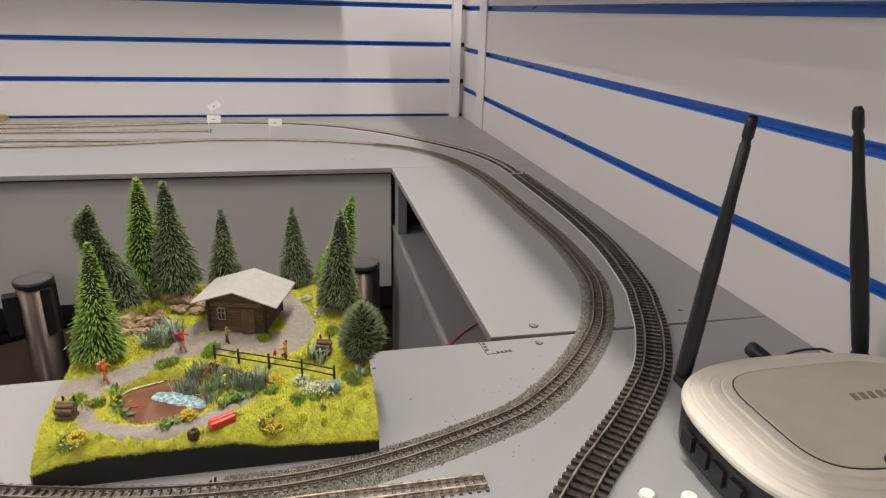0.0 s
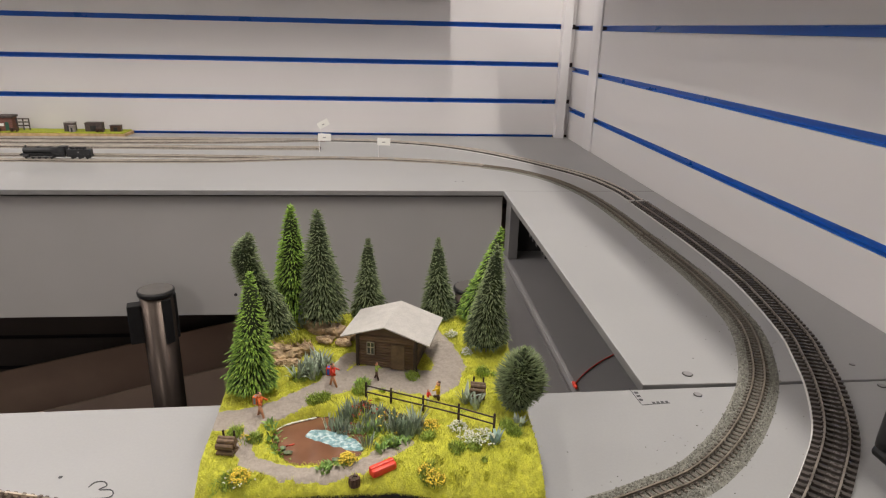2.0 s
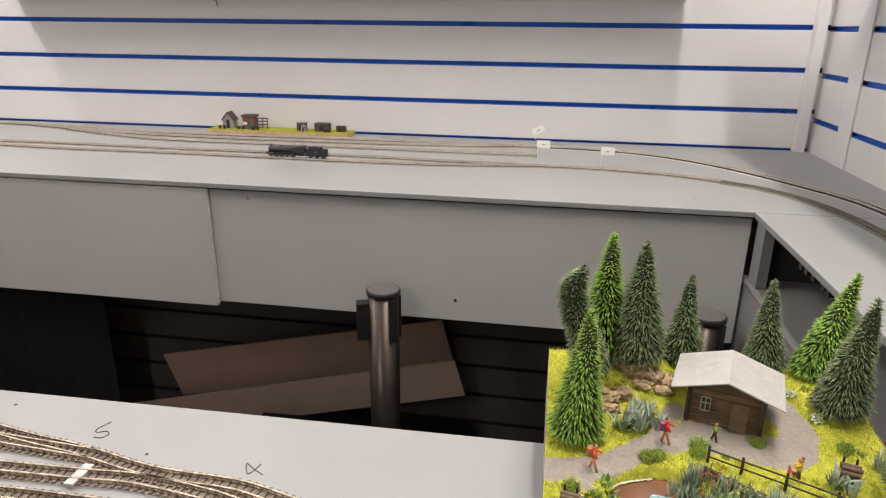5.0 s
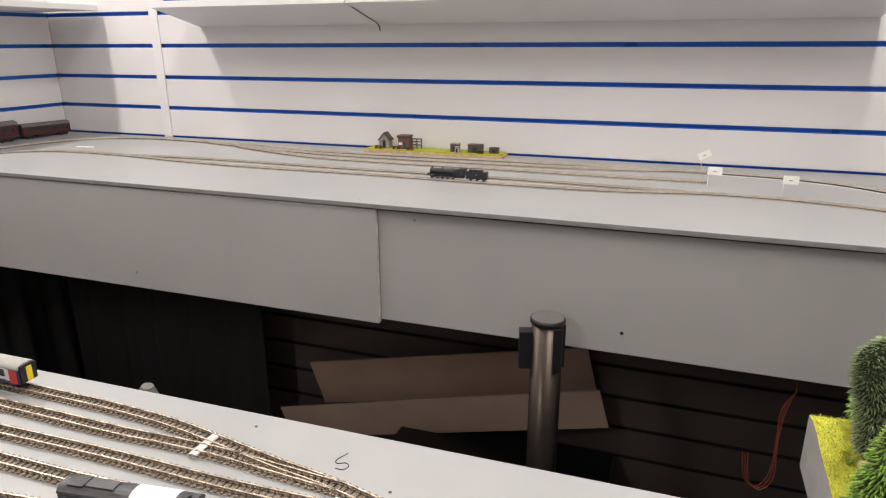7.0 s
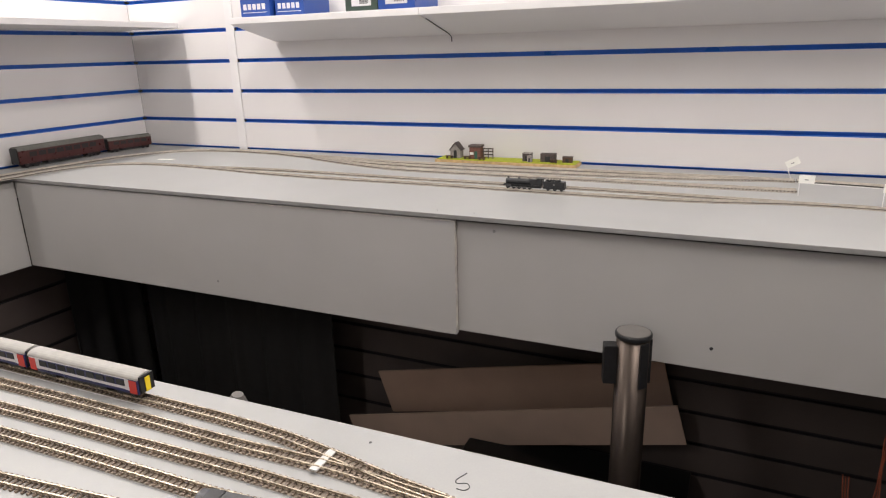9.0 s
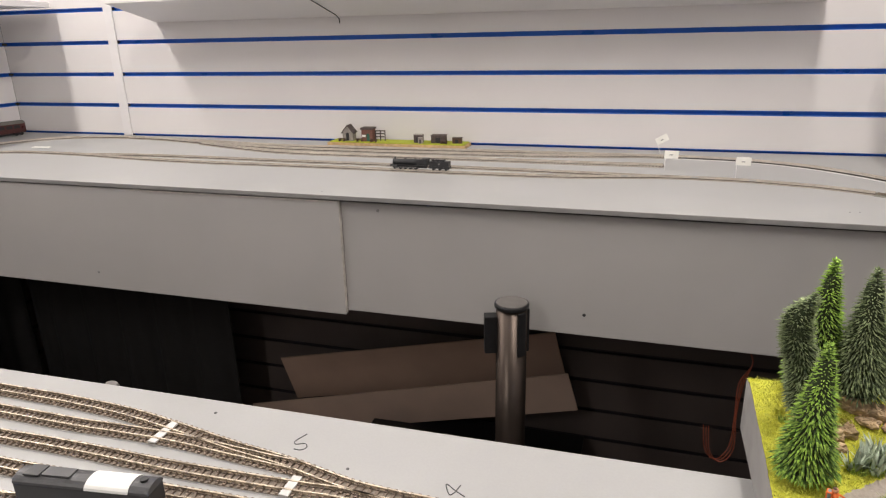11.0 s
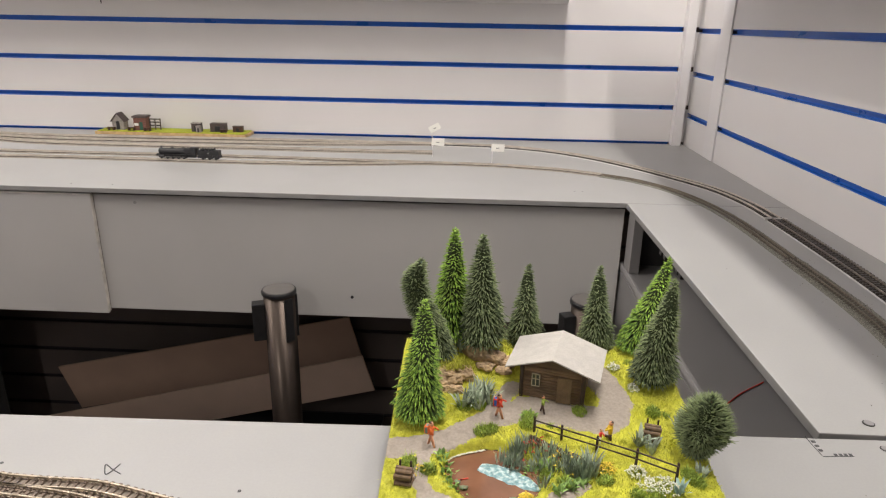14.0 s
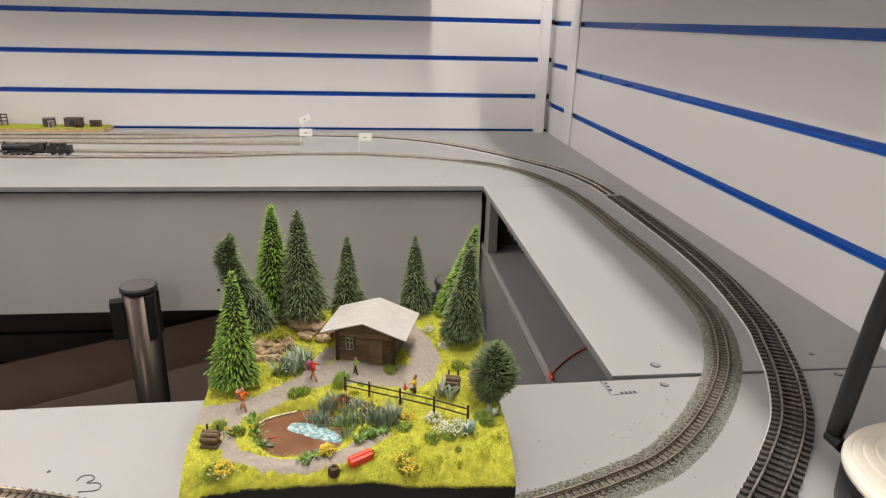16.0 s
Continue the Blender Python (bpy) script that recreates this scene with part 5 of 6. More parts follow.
for k in range(4):   # terraces stepping up to the centre panel
    d, z = 0.0064 + 0.0070 * k, 0.0409 + 0.0016 * k
    RIM += [(d + 0.0003, z - 0.0005), (d + 0.0009, z + 0.0009), (d + 0.0016, z + 0.0014), (d + 0.0070, z + 0.0016)]
part("top_shell", loft([(0, 0.002 * d / 0.0344, RX - d * 1.03, RY - d * 0.96, z, 2.75 + 42 * d) for d, z in RIM]), M_CREAM, router, "cream top with stepped rim lines")
part("seam", loft([(0, 0.002, 0.0728, 0.0546, 0.0462, 4.4), (0, 0.002, 0.0728, 0.0546, 0.0477, 4.4)]), M_BLACK, router, "thin dark seam line")
top_panel = part("top_panel", loft([(0, 0.002, 0.0720, 0.0538, 0.0464, 4.4), (0, 0.002, 0.0720, 0.0538, 0.0481, 4.4), (0, 0.002, 0.0711, 0.0529, 0.0485, 4.4)]), M_CREAM2, router, "smooth cream centre panel")
part("badge", loft([(0.002, -0.052, 0.036, 0.0150, 0.0440, 2.4), (0.002, -0.052, 0.0355, 0.0145, 0.0491, 2.4)]), M_BLACK, router, "black glossy front inlay")
for k in range(7):
    bm = boxes((0.0, 0.0044, 0.0, 0.0078, 0.0485, 0.0488))
    for v in bm.verts:
        v.co.x += 0.25 * v.co.y + 0.0005 + k * 0.0068
        v.co.y += 0.0095
    part("print_bar", bm, M_LOGO, top_panel)
for k in range(4):
    part("port", boxes((-0.1074, -0.100, -0.03 + k * 0.017, -0.018 + k * 0.017, 0.012, 0.024)), M_INK, router)


def antenna(base, tip):
    a = part("antenna", bmesh.new(), M_BLACK, router, "black flattened paddle antenna")
    bm = bmesh.new()
    b, t = Vector(base), Vector(tip)
    d = t - b
    q = d.to_track_quat("Z", "Y").to_matrix().to_4x4()
    L = d.length
    prof = [(0.0, 0.0060, 0.0054), (0.03, 0.0068, 0.0056), (0.16, 0.0078, 0.0052), (0.45, 0.0082, 0.0046), (0.60, 0.0063, 0.0043), (0.72, 0.0044, 0.0040), (0.90, 0.0038, 0.0038), (0.905, 0.0031, 0.0031), (0.92, 0.0031, 0.0031), (0.925, 0.0040, 0.0040), (0.985, 0.0038, 0.0038), (1.0, 0.0025, 0.0025)]
    rings = []
    for f, rx, ry in prof:
        rings.append([bm.verts.new(b + q @ Vector((rx * math.cos(k * math.pi / 9), ry * math.sin(k * math.pi / 9), f * L))) for k in range(18)])
    for r0, r1 in zip(rings, rings[1:]):
        for k in range(18):
            bm.faces.new((r0[k], r0[(k + 1) % 18], r1[(k + 1) % 18], r1[k]))
    bm.faces.new(rings[0][::-1])
    bm.faces.new(rings[-1])
    bm.to_mesh(a.data)
    bm.free()
    for p in a.data.polygons:
        p.use_smooth = True
    bm = bmesh.new()
    cyl(bm, b + Vector((0, -0.010, -0.004)), b + Vector((0, 0.004, -0.004)), 0.0050, seg=14)
    part("hinge", bm, M_BLACK, a)
    return a


ri = router.matrix_world.inverted()
antenna(ri @ Vector((0.3558, 0.4080, 1.1260)), ri @ Vector((0.3750, 0.4080, 1.3225)))
antenna(ri @ Vector((0.5135, 0.4080, 1.1330)), ri @ Vector((0.4556, 0.4080, 1.3277)))
plug = thing("power_plug", 0.4156, 0.4175, 1.1410, label="fat black moulded plug behind the router", category="plug")
bm = bmesh.new()
PA, PB = Vector((0.0175, -0.0105, -0.0127)), Vector((0.0, 0.0, 0.0))
prof = [(0.0, 0.0045), (0.10, 0.0056), (0.45, 0.0060), (0.80, 0.0062), (0.92, 0.0056), (0.98, 0.0040), (1.0, 0.0020)]
for (f0, r0), (f1, r1) in zip(prof, prof[1:]):
    cyl(bm, PA.lerp(PB, f0), PA.lerp(PB, f1), r0, r1, seg=18)
bmesh.ops.remove_doubles(bm, verts=bm.verts, dist=0.00005)
part("body", bm, M_BLACK, plug, smooth=True)
wire("power_cable", [(0.4445, 0.4151, 1.1280), (0.4648, 0.4256, 1.1260), (0.4847, 0.4299, 1.1250), (0.4942, 0.4283, 1.1250), (0.4965, 0.4202, 1.1270), (0.5125, 0.3902, 1.118)], 0.0011, M_BLACK, "thin black cable running from the router to the wall", "cable")
for x, y in ((0.2815, 0.3185), (0.3065, 0.3115)):
    bm = bmesh.new()
    cyl(bm, (x, y, T), (x, y, T + 0.0022), 0.0052, 0.0046, seg=18)
    lone("drawing_pin", bm, M_WHITE, "round white flat-headed pin in the board", "pin", group="white pins")

# ---- holes, pencil marks and seams on the boards ----
for x, y, r in ((0.2895, 0.5545, 0.0047), (0.2830, 0.5205, 0.0036), (0.452, 0.527, 0.0035), (0.452, 0.565, 0.0025)):
    # flat disc on the board, dark in place of the hole's shade
    bm = bmesh.new()
    cyl(bm, (x, y, T + 0.0001), (x, y, T + 0.0004), r, seg=20)
    hole = lone("bolt_hole", bm, M_DARK, "dark round bolt hole in the grey board", "hole", group="bolt holes")
    bm = bmesh.new()
    cyl(bm, (x + r * 0.08, y + r * 0.1, T + 0.0004), (x + r * 0.08, y + r * 0.1, T + 0.0007), r * 0.8, seg=16)
    part("bolt_head", bm, M_LEDGE, hole, "grey sunk bolt head")
INKZ = T + 0.0002
M_PEN = mat("faded_pen_ink", (0.07, 0.07, 0.072), 0.7, vary=0.3, scale=300)
wire("pen_mark", [(-0.1677, 0.4300, INKZ), (-0.1656, 0.4345, INKZ), (-0.1598, 0.4348, INKZ), (-0.1569, 0.4306, INKZ), (-0.1602, 0.4271, INKZ), (-0.1527, 0.4265, INKZ), (-0.1497, 0.4224, INKZ), (-0.1519, 0.4191, INKZ), (-0.1628, 0.4185, INKZ)], 0.00042, M_PEN, "handwritten figure three in dark pen on the board", "writing", step=0.001)
wire("pen_mark", [(-0.2839, 0.4630, INKZ), (-0.2863, 0.4541, INKZ), (-0.2890, 0.4520, INKZ), (-0.2939, 0.4618, INKZ), (-0.2865, 0.4572, INKZ), (-0.2774, 0.4521, INKZ)], 0.00042, M_PEN, "handwritten looped letter in dark pen on the board", "writing", step=0.001)
wire("pen_mark", [(-0.4179, 0.4895, INKZ), (-0.4222, 0.4789, INKZ), (-0.4196, 0.4755, INKZ), (-0.4133, 0.4780, INKZ), (-0.4097, 0.4744, INKZ), (-0.4122, 0.4699, INKZ), (-0.4185, 0.4696, INKZ)], 0.00042, M_PEN, "handwritten figure in dark pen on the board", "writing", step=0.001)
wire("pencil_line", [(0.2285, 0.5325, INKZ), (0.2290, 0.522, INKZ), (0.2300, 0.5075, INKZ)], 0.00025, M_PEN, "thin pencil corner line on the board", "writing", step=0.002)
wire("pencil_line", [(0.2300, 0.5075, INKZ), (0.242, 0.5085, INKZ), (0.2545, 0.5095, INKZ)], 0.00025, M_PEN, "thin pencil corner line on the board", "writing", step=0.002)
for k in range(4):
    lone("print_bar", boxes((0.2395 + k * 0.0038, 0.2418 + k * 0.0038, 0.5085 + k * 0.0003, 0.5115 + k * 0.0003, T + 0.0001, T + 0.0004)), M_PEN, "tiny dark stamped character on the board", "writing", group="stamped characters")
for k in range(3):
    lone("print_bar", boxes((0.2305, 0.2335, 0.514 + k * 0.0055, 0.5165 + k * 0.0055, T + 0.0001, T + 0.0004)), M_PEN, "tiny dark stamped character on the board", "writing", group="stamped characters")
for x, y in ((-0.5075, 0.497), (-0.33, 0.423), (-0.368, 0.4585), (-0.19, 0.441), (0.13, 0.50), (-0.80, 1.262), (-0.72, 1.262), (0.16, 1.31), (0.175, 1.312)):
    bm = bmesh.new()
    cyl(bm, (x, y, T + 0.0001), (x, y, T + 0.0004), 0.0013, seg=10)
    lone("nail_head", bm, M_PEN, "tiny dark nail head in the grey board", "nail", group="nail heads")

# ---- point labels on wires ----


def flag(x, y, tipx, tipz, roll, label):
    f = thing("point_label", x, y, T, label=label, category="label", group="white point labels")
    bm = bmesh.new()
    cyl(bm, (0, 0, 0), (tipx, 0, tipz), 0.0009, seg=6)
    part("wire", bm, M_TRIM, f)
    bm = bmesh.new()
    box(bm, -0.002, 0.028, -0.0004, 0.0004, -0.017, 0.0, bevel=0.0)
    bmesh.ops.transform(bm, matrix=Matrix.Translation((tipx, -0.001, tipz)) @ pose(0, 0, 0, 0, roll, 8), verts=bm.verts)
    card = part("card", bm, M_WHITE, f, "small off-white card")
    bm = bmesh.new()
    box(bm, 0.009, 0.016, -0.0009, -0.0004, -0.0105, -0.0085)
    bmesh.ops.transform(bm, matrix=Matrix.Translation((tipx, -0.001, tipz)) @ pose(0, 0, 0, 0, roll, 8), verts=bm.verts)
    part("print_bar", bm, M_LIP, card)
    return f


flag(0.007, 1.552, 0.0, 0.0455, 2, "off-white card label on an upright wire")
flag(-0.1325, 1.618, 0.0, 0.044, 2, "off-white card label on an upright wire at the siding end")
flag(-0.137, 1.792, -0.0165, 0.0425, -28, "off-white card label on a leaning wire")

# ---- model houses on a turfed board by the wall ----
M_PLY = mat("plywood_edge", (0.50, 0.34, 0.17), 0.75, vary=0.2, scale=90)
M_TURF2 = mat("bright_model_turf", (0.36, 0.40, 0.03), 0.9, vary=0.2, scale=250, bump=0.6, bump_scale=1200)
M_MODEL_STONE = mat("grey_model_stone", (0.30, 0.27, 0.25), 0.9, vary=0.3, scale=300)
M_BRICKR = mat("dull_red_model_brick", (0.19, 0.085, 0.065), 0.85, vary=0.3, scale=350)
M_SLATE = mat("dark_model_roof", (0.085, 0.065, 0.06), 0.8, vary=0.3, scale=250)
M_GREEN = mat("dark_green_door", (0.03, 0.10, 0.07), 0.6, vary=0.1)
village = thing("turf_board", -0.853, 1.8385, T, label="plywood board with bright model turf by the wall", category="model base")
part("board", boxes((-0.2075, 0.2075, -0.0325, 0.0325, 0, 0.0075), bevel=0.0006), M_PLY, village, "raw plywood edge")
part("turf", boxes((-0.202, 0.203, -0.029, 0.032, 0.0076, 0.0105), bevel=0.001), M_TURF2, village, "bright yellow-green turf")
VZ = T + 0.0105


def gable_house(name, x, y, w, d, h, rh, wall, roof, label, arch=False, doorm=None):
    hs = thing(name, x, y, VZ, 4, label=label, category="model house", group="model buildings by the wall")
    part("wall", boxes((-w, w, -d, d, 0, h)), wall, hs)
    for sy in (-1, 1):
        bm = bmesh.new()
        f = bm.faces.new([bm.verts.new(v) for v in ((-w, sy * (d - 0.0005), h), (w, sy * (d - 0.0005), h), (0, sy * (d - 0.0005), h + rh))])
        r = bmesh.ops.extrude_face_region(bm, geom=[f])
        bmesh.ops.translate(bm, verts=[v for v in r["geom"] if isinstance(v, bmesh.types.BMVert)], vec=(0, -sy * 0.0015, 0))
        part("gable", bm, wall, hs)
    for s in (-1, 1):
        bm = bmesh.new()
        L = math.hypot(w, rh) + 0.004
        box(bm, -0.0005, L, -d - 0.003, d + 0.003, 0, 0.0016)
        bmesh.ops.transform(bm, matrix=Matrix.Translation((0, 0, h + rh + 0.0005)) @ Matrix.Rotation(math.atan2(rh, w), 4, "Y"), verts=bm.verts)
        if s < 0:
            bmesh.ops.scale(bm, vec=(-1, 1, 1), verts=bm.verts)
            bmesh.ops.reverse_faces(bm, faces=bm.faces)
        part("roof_slab", bm, roof, hs)
    if arch:
        bm = boxes((-0.0045, 0.0045, -d - 0.0006, -d + 0.0002, 0.001, 0.019))
        cyl(bm, (0, -d - 0.0006, 0.019), (0, -d + 0.0002, 0.019), 0.0045, seg=14)
        part("doorway", bm, M_INK, hs, "dark arched doorway")
    if doorm:
        part("door", boxes((-0.0035, 0.0055, -d - 0.0008, -d + 0.0002, 0.001, 0.022)), doorm, hs, "green door")
        part("sign", boxes((-0.0125, -0.0045, -d - 0.0008, -d + 0.0002, 0.010, 0.016)), M_WHITE, hs)
    return hs


gable_house("stone_shelter", -1.004, 1.838, 0.0155, 0.014, 0.024, 0.019, M_MODEL_STONE, M_SLATE, "grey model stone shelter with an arched doorway", arch=True)
hut2 = thing("brick_hut", -0.943, 1.838, VZ, 4, label="dull red model brick hut with a green door", category="model house", group="model buildings by the wall")
part("wall", boxes((-0.0165, 0.0165, -0.014, 0.014, 0, 0.033)), M_BRICKR, hut2)
part("roof", boxes((-0.0195, 0.0195, -0.017, 0.017, 0.0331, 0.0385), bevel=0.001), M_SLATE, hut2)
part("door", boxes((-0.001, 0.0075, -0.0150, -0.0138, 0.001, 0.022)), M_GREEN, hut2, "green door")
part("sign", boxes((-0.0145, -0.004, -0.0150, -0.0138, 0.012, 0.019)), M_WHITE, hut2, "white board")
fr = thing("timber_staging", -0.908, 1.842, VZ, 4, label="dark model timber staging with three rails", category="model fence", group="model buildings by the wall")
for x in (-0.014, 0.0, 0.014):
    part("post", boxes((x - 0.0012, x + 0.0012, -0.0012, 0.0012, 0, 0.030)), M_SLATE, fr)
for z in (0.010, 0.019, 0.027):
    part("rail", boxes((-0.016, 0.016, -0.0024, -0.0012, z, z + 0.003)), M_SLATE, fr)
for i, (x, y, w, d, h, m, lab) in enumerate(((-0.788, 1.832, 0.012, 0.010, 0.021, M_SLATE, "small dark model lean-to with pale roof"), (-0.777, 1.817, 0.006, 0.006, 0.015, M_MODEL_STONE, "small grey model privy"), (-0.730, 1.838, 0.020, 0.012, 0.020, M_SLATE, "dark model shed with a rounded roof"), (-0.676, 1.836, 0.013, 0.007, 0.014, M_BRN, "small brown model crate"))):
    sh = thing("model_shed", x, y, VZ, 3, label=lab, category="model shed", group="model buildings by the wall")
    part("wall", boxes((-w, w, -d, d, 0, h), bevel=0.0004), m, sh)
    part("roof", boxes((-w - 0.001, w + 0.001, -d - 0.001, d + 0.001, h + 0.0001, h + 0.002), bevel=0.0006), M_MODEL_STONE if i < 2 else M_SLATE, sh)
    part("doorway", boxes((-w * 0.35, w * 0.35, -d - 0.0006, -d + 0.0003, 0.001, h * 0.75)), M_INK, sh)
for x, y in ((-1.018, 1.816), (-0.963, 1.818), (-0.918, 1.815), (-0.710, 1.818)):
    pt = thing("picnic_table", x, y, VZ, 3, label="tiny brown model picnic table on the turf", category="model table", group="model picnic tables")
    part("top", boxes((-0.010, 0.010, -0.004, 0.004, 0.0075, 0.0085)), M_BRN, pt)
    for sy in (-0.0065, 0.0065):
        part("seat", boxes((-0.010, 0.010, sy - 0.0015, sy + 0.0015, 0.0045, 0.0052)), M_BRN, pt)
    for sx in (-0.007, 0.007):
        part("leg", boxes((sx - 0.0006, sx + 0.0006, -0.0065, 0.0065, 0, 0.0075)), M_BRN, pt)

# ---- steam locomotive ----
M_LOCO = mat("satin_black_paint", (0.018, 0.018, 0.020), 0.42, vary=0.25, scale=200)
M_STEEL = mat("dull_steel", (0.28, 0.27, 0.26), 0.4, 0.8, vary=0.2, scale=200)
M_MAROON = mat("maroon_coach_paint", (0.062, 0.014, 0.013), 0.35, vary=0.1, scale=80)
M_GREYROOF = mat("grey_coach_roof", (0.13, 0.13, 0.115), 0.6, vary=0.12, scale=100)
M_LTROOF = mat("light_grey_roof", (0.36, 0.345, 0.32), 0.6, vary=0.1, scale=100)
M_NAVY = mat("navy_livery", (0.025, 0.03, 0.12), 0.35, vary=0.08)
M_LIVW = mat("white_livery", (0.72, 0.70, 0.72), 0.35, vary=0.04)
M_LIVR = mat("red_livery", (0.62, 0.05, 0.04), 0.35, vary=0.05)
M_LIVY = mat("yellow_end", (0.80, 0.60, 0.02), 0.4, vary=0.05)
RAILTOP = T + 0.0067


def wheel(parent, x, y, r, m=None, w=0.0016):
    bm = bmesh.new()
    cyl(bm, (x, y - w / 2, r), (x, y + w / 2, r), r, seg=18)
    cyl(bm, (x, y - w * 0.9, r), (x, y + w * 0.9, r), r * 0.35, seg=10)
    part("wheel", bm, m or M_LOCO, parent)


loco = thing("steam_locomotive", -0.682, 1.4855, RAILTOP, -0.9, label="black model steam locomotive with tender on the far track", category="locomotive")
bm = bmesh.new()
cyl(bm, (-0.040, 0, 0.0165), (0.012, 0, 0.0170), 0.0062, 0.0070, seg=20)
part("boiler", bm, M_LOCO, loco, smooth=False)
bm = bmesh.new()
cyl(bm, (-0.0475, 0, 0.0165), (-0.0385, 0, 0.0165), 0.0066, seg=20)
part("smokebox", bm, M_LOCO, loco)
for nm, x, r, h in (("chimney", -0.043, 0.0021, 0.0275), ("dome", -0.018, 0.0030, 0.0255), ("safety_valve", 0.006, 0.0014, 0.0258)):
    bm = bmesh.new()
    cyl(bm, (x, 0, 0.020), (x, 0, h), r, r * 0.9, seg=12)
    part(nm, bm, M_LOCO, loco)
part("firebox", boxes((0.008, 0.026, -0.0066, 0.0066, 0.009, 0.0235), bevel=0.002), M_LOCO, loco)
part("running_plate", boxes((-0.050, 0.038, -0.0085, 0.0085, 0.0095, 0.0108), bevel=0.0003), M_LOCO, loco)
part("buffer_beam", boxes((-0.052, -0.0502, -0.0085, 0.0085, 0.0060, 0.0106)), M_LOCO, loco)
cab = part("cab", boxes((0.0262, 0.038, -0.0085, 0.0085, 0.0109, 0.0245), bevel=0.0006), M_LOCO, loco)
part("cab_roof", boxes((0.024, 0.0405, -0.0092, 0.0092, 0.0246, 0.0262), bevel=0.0006), M_LOCO, cab)
for sy in (-1, 1):
    part("cab_window", boxes((0.0285, 0.0345, sy * 0.0086 - 0.0002, sy * 0.0086 + 0.0002, 0.018, 0.0225)), M_GLASS, cab)
    bm = bmesh.new()
    cyl(bm, (-0.046, sy * 0.0080, 0.0065), (-0.035, sy * 0.0080, 0.0065), 0.0032, seg=12)
    part("cylinder", bm, M_LOCO, loco)
    for x in (-0.029, -0.0165, -0.004, 0.0085):
        wheel(loco, x, sy * 0.0052, 0.0046)
    wheel(loco, -0.043, sy * 0.0052, 0.0030)
    part("coupling_rod", boxes((-0.031, 0.0105, sy * 0.0068 - 0.0004, sy * 0.0068 + 0.0004, 0.0040, 0.0052)), M_STEEL, loco, "dull steel side rod")
part("frame", boxes((-0.046, 0.034, -0.0035, 0.0035, 0.0035, 0.0094)), M_LOCO, loco)
bm = bmesh.new()
cyl(bm, (-0.0545, 0.0055, 0.0085), (-0.0522, 0.0055, 0.0085), 0.0013, seg=10)
cyl(bm, (-0.0545, -0.0055, 0.0085), (-0.0522, -0.0055, 0.0085), 0.0013, seg=10)
part("buffer", bm, M_LOCO, loco)
tender = part("tender", boxes((0.0412, 0.088, -0.0085, 0.0085, 0.0095, 0.0205), bevel=0.0008), M_LOCO, loco, "black tender with coal heap")
bm = bmesh.new()
rng = random.Random(4)
for _ in range(60):
    ball(bm, (rng.uniform(0.047, 0.078), rng.uniform(-0.0065, 0.0065), 0.0205 + rng.uniform(0, 0.003)), rng.uniform(0.001, 0.0022), 1)
part("coal", bm, M_LOCO, tender, kind="stuff")
part("tender_frame", boxes((0.0400, 0.089, -0.0075, 0.0075, 0.0045, 0.0094)), M_LOCO, tender)
part("crest", boxes((0.063, 0.067, -0.0088, -0.0085, 0.0135, 0.0165)), M_STEEL, tender)
for x in (0.051, 0.066, 0.081):
    for sy in (-1, 1):
        wheel(tender, x, sy * 0.0052, 0.0034)
part("drawbar", boxes((0.0382, 0.0434, -0.001, 0.001, 0.0055, 0.0075)), M_LOCO, loco)


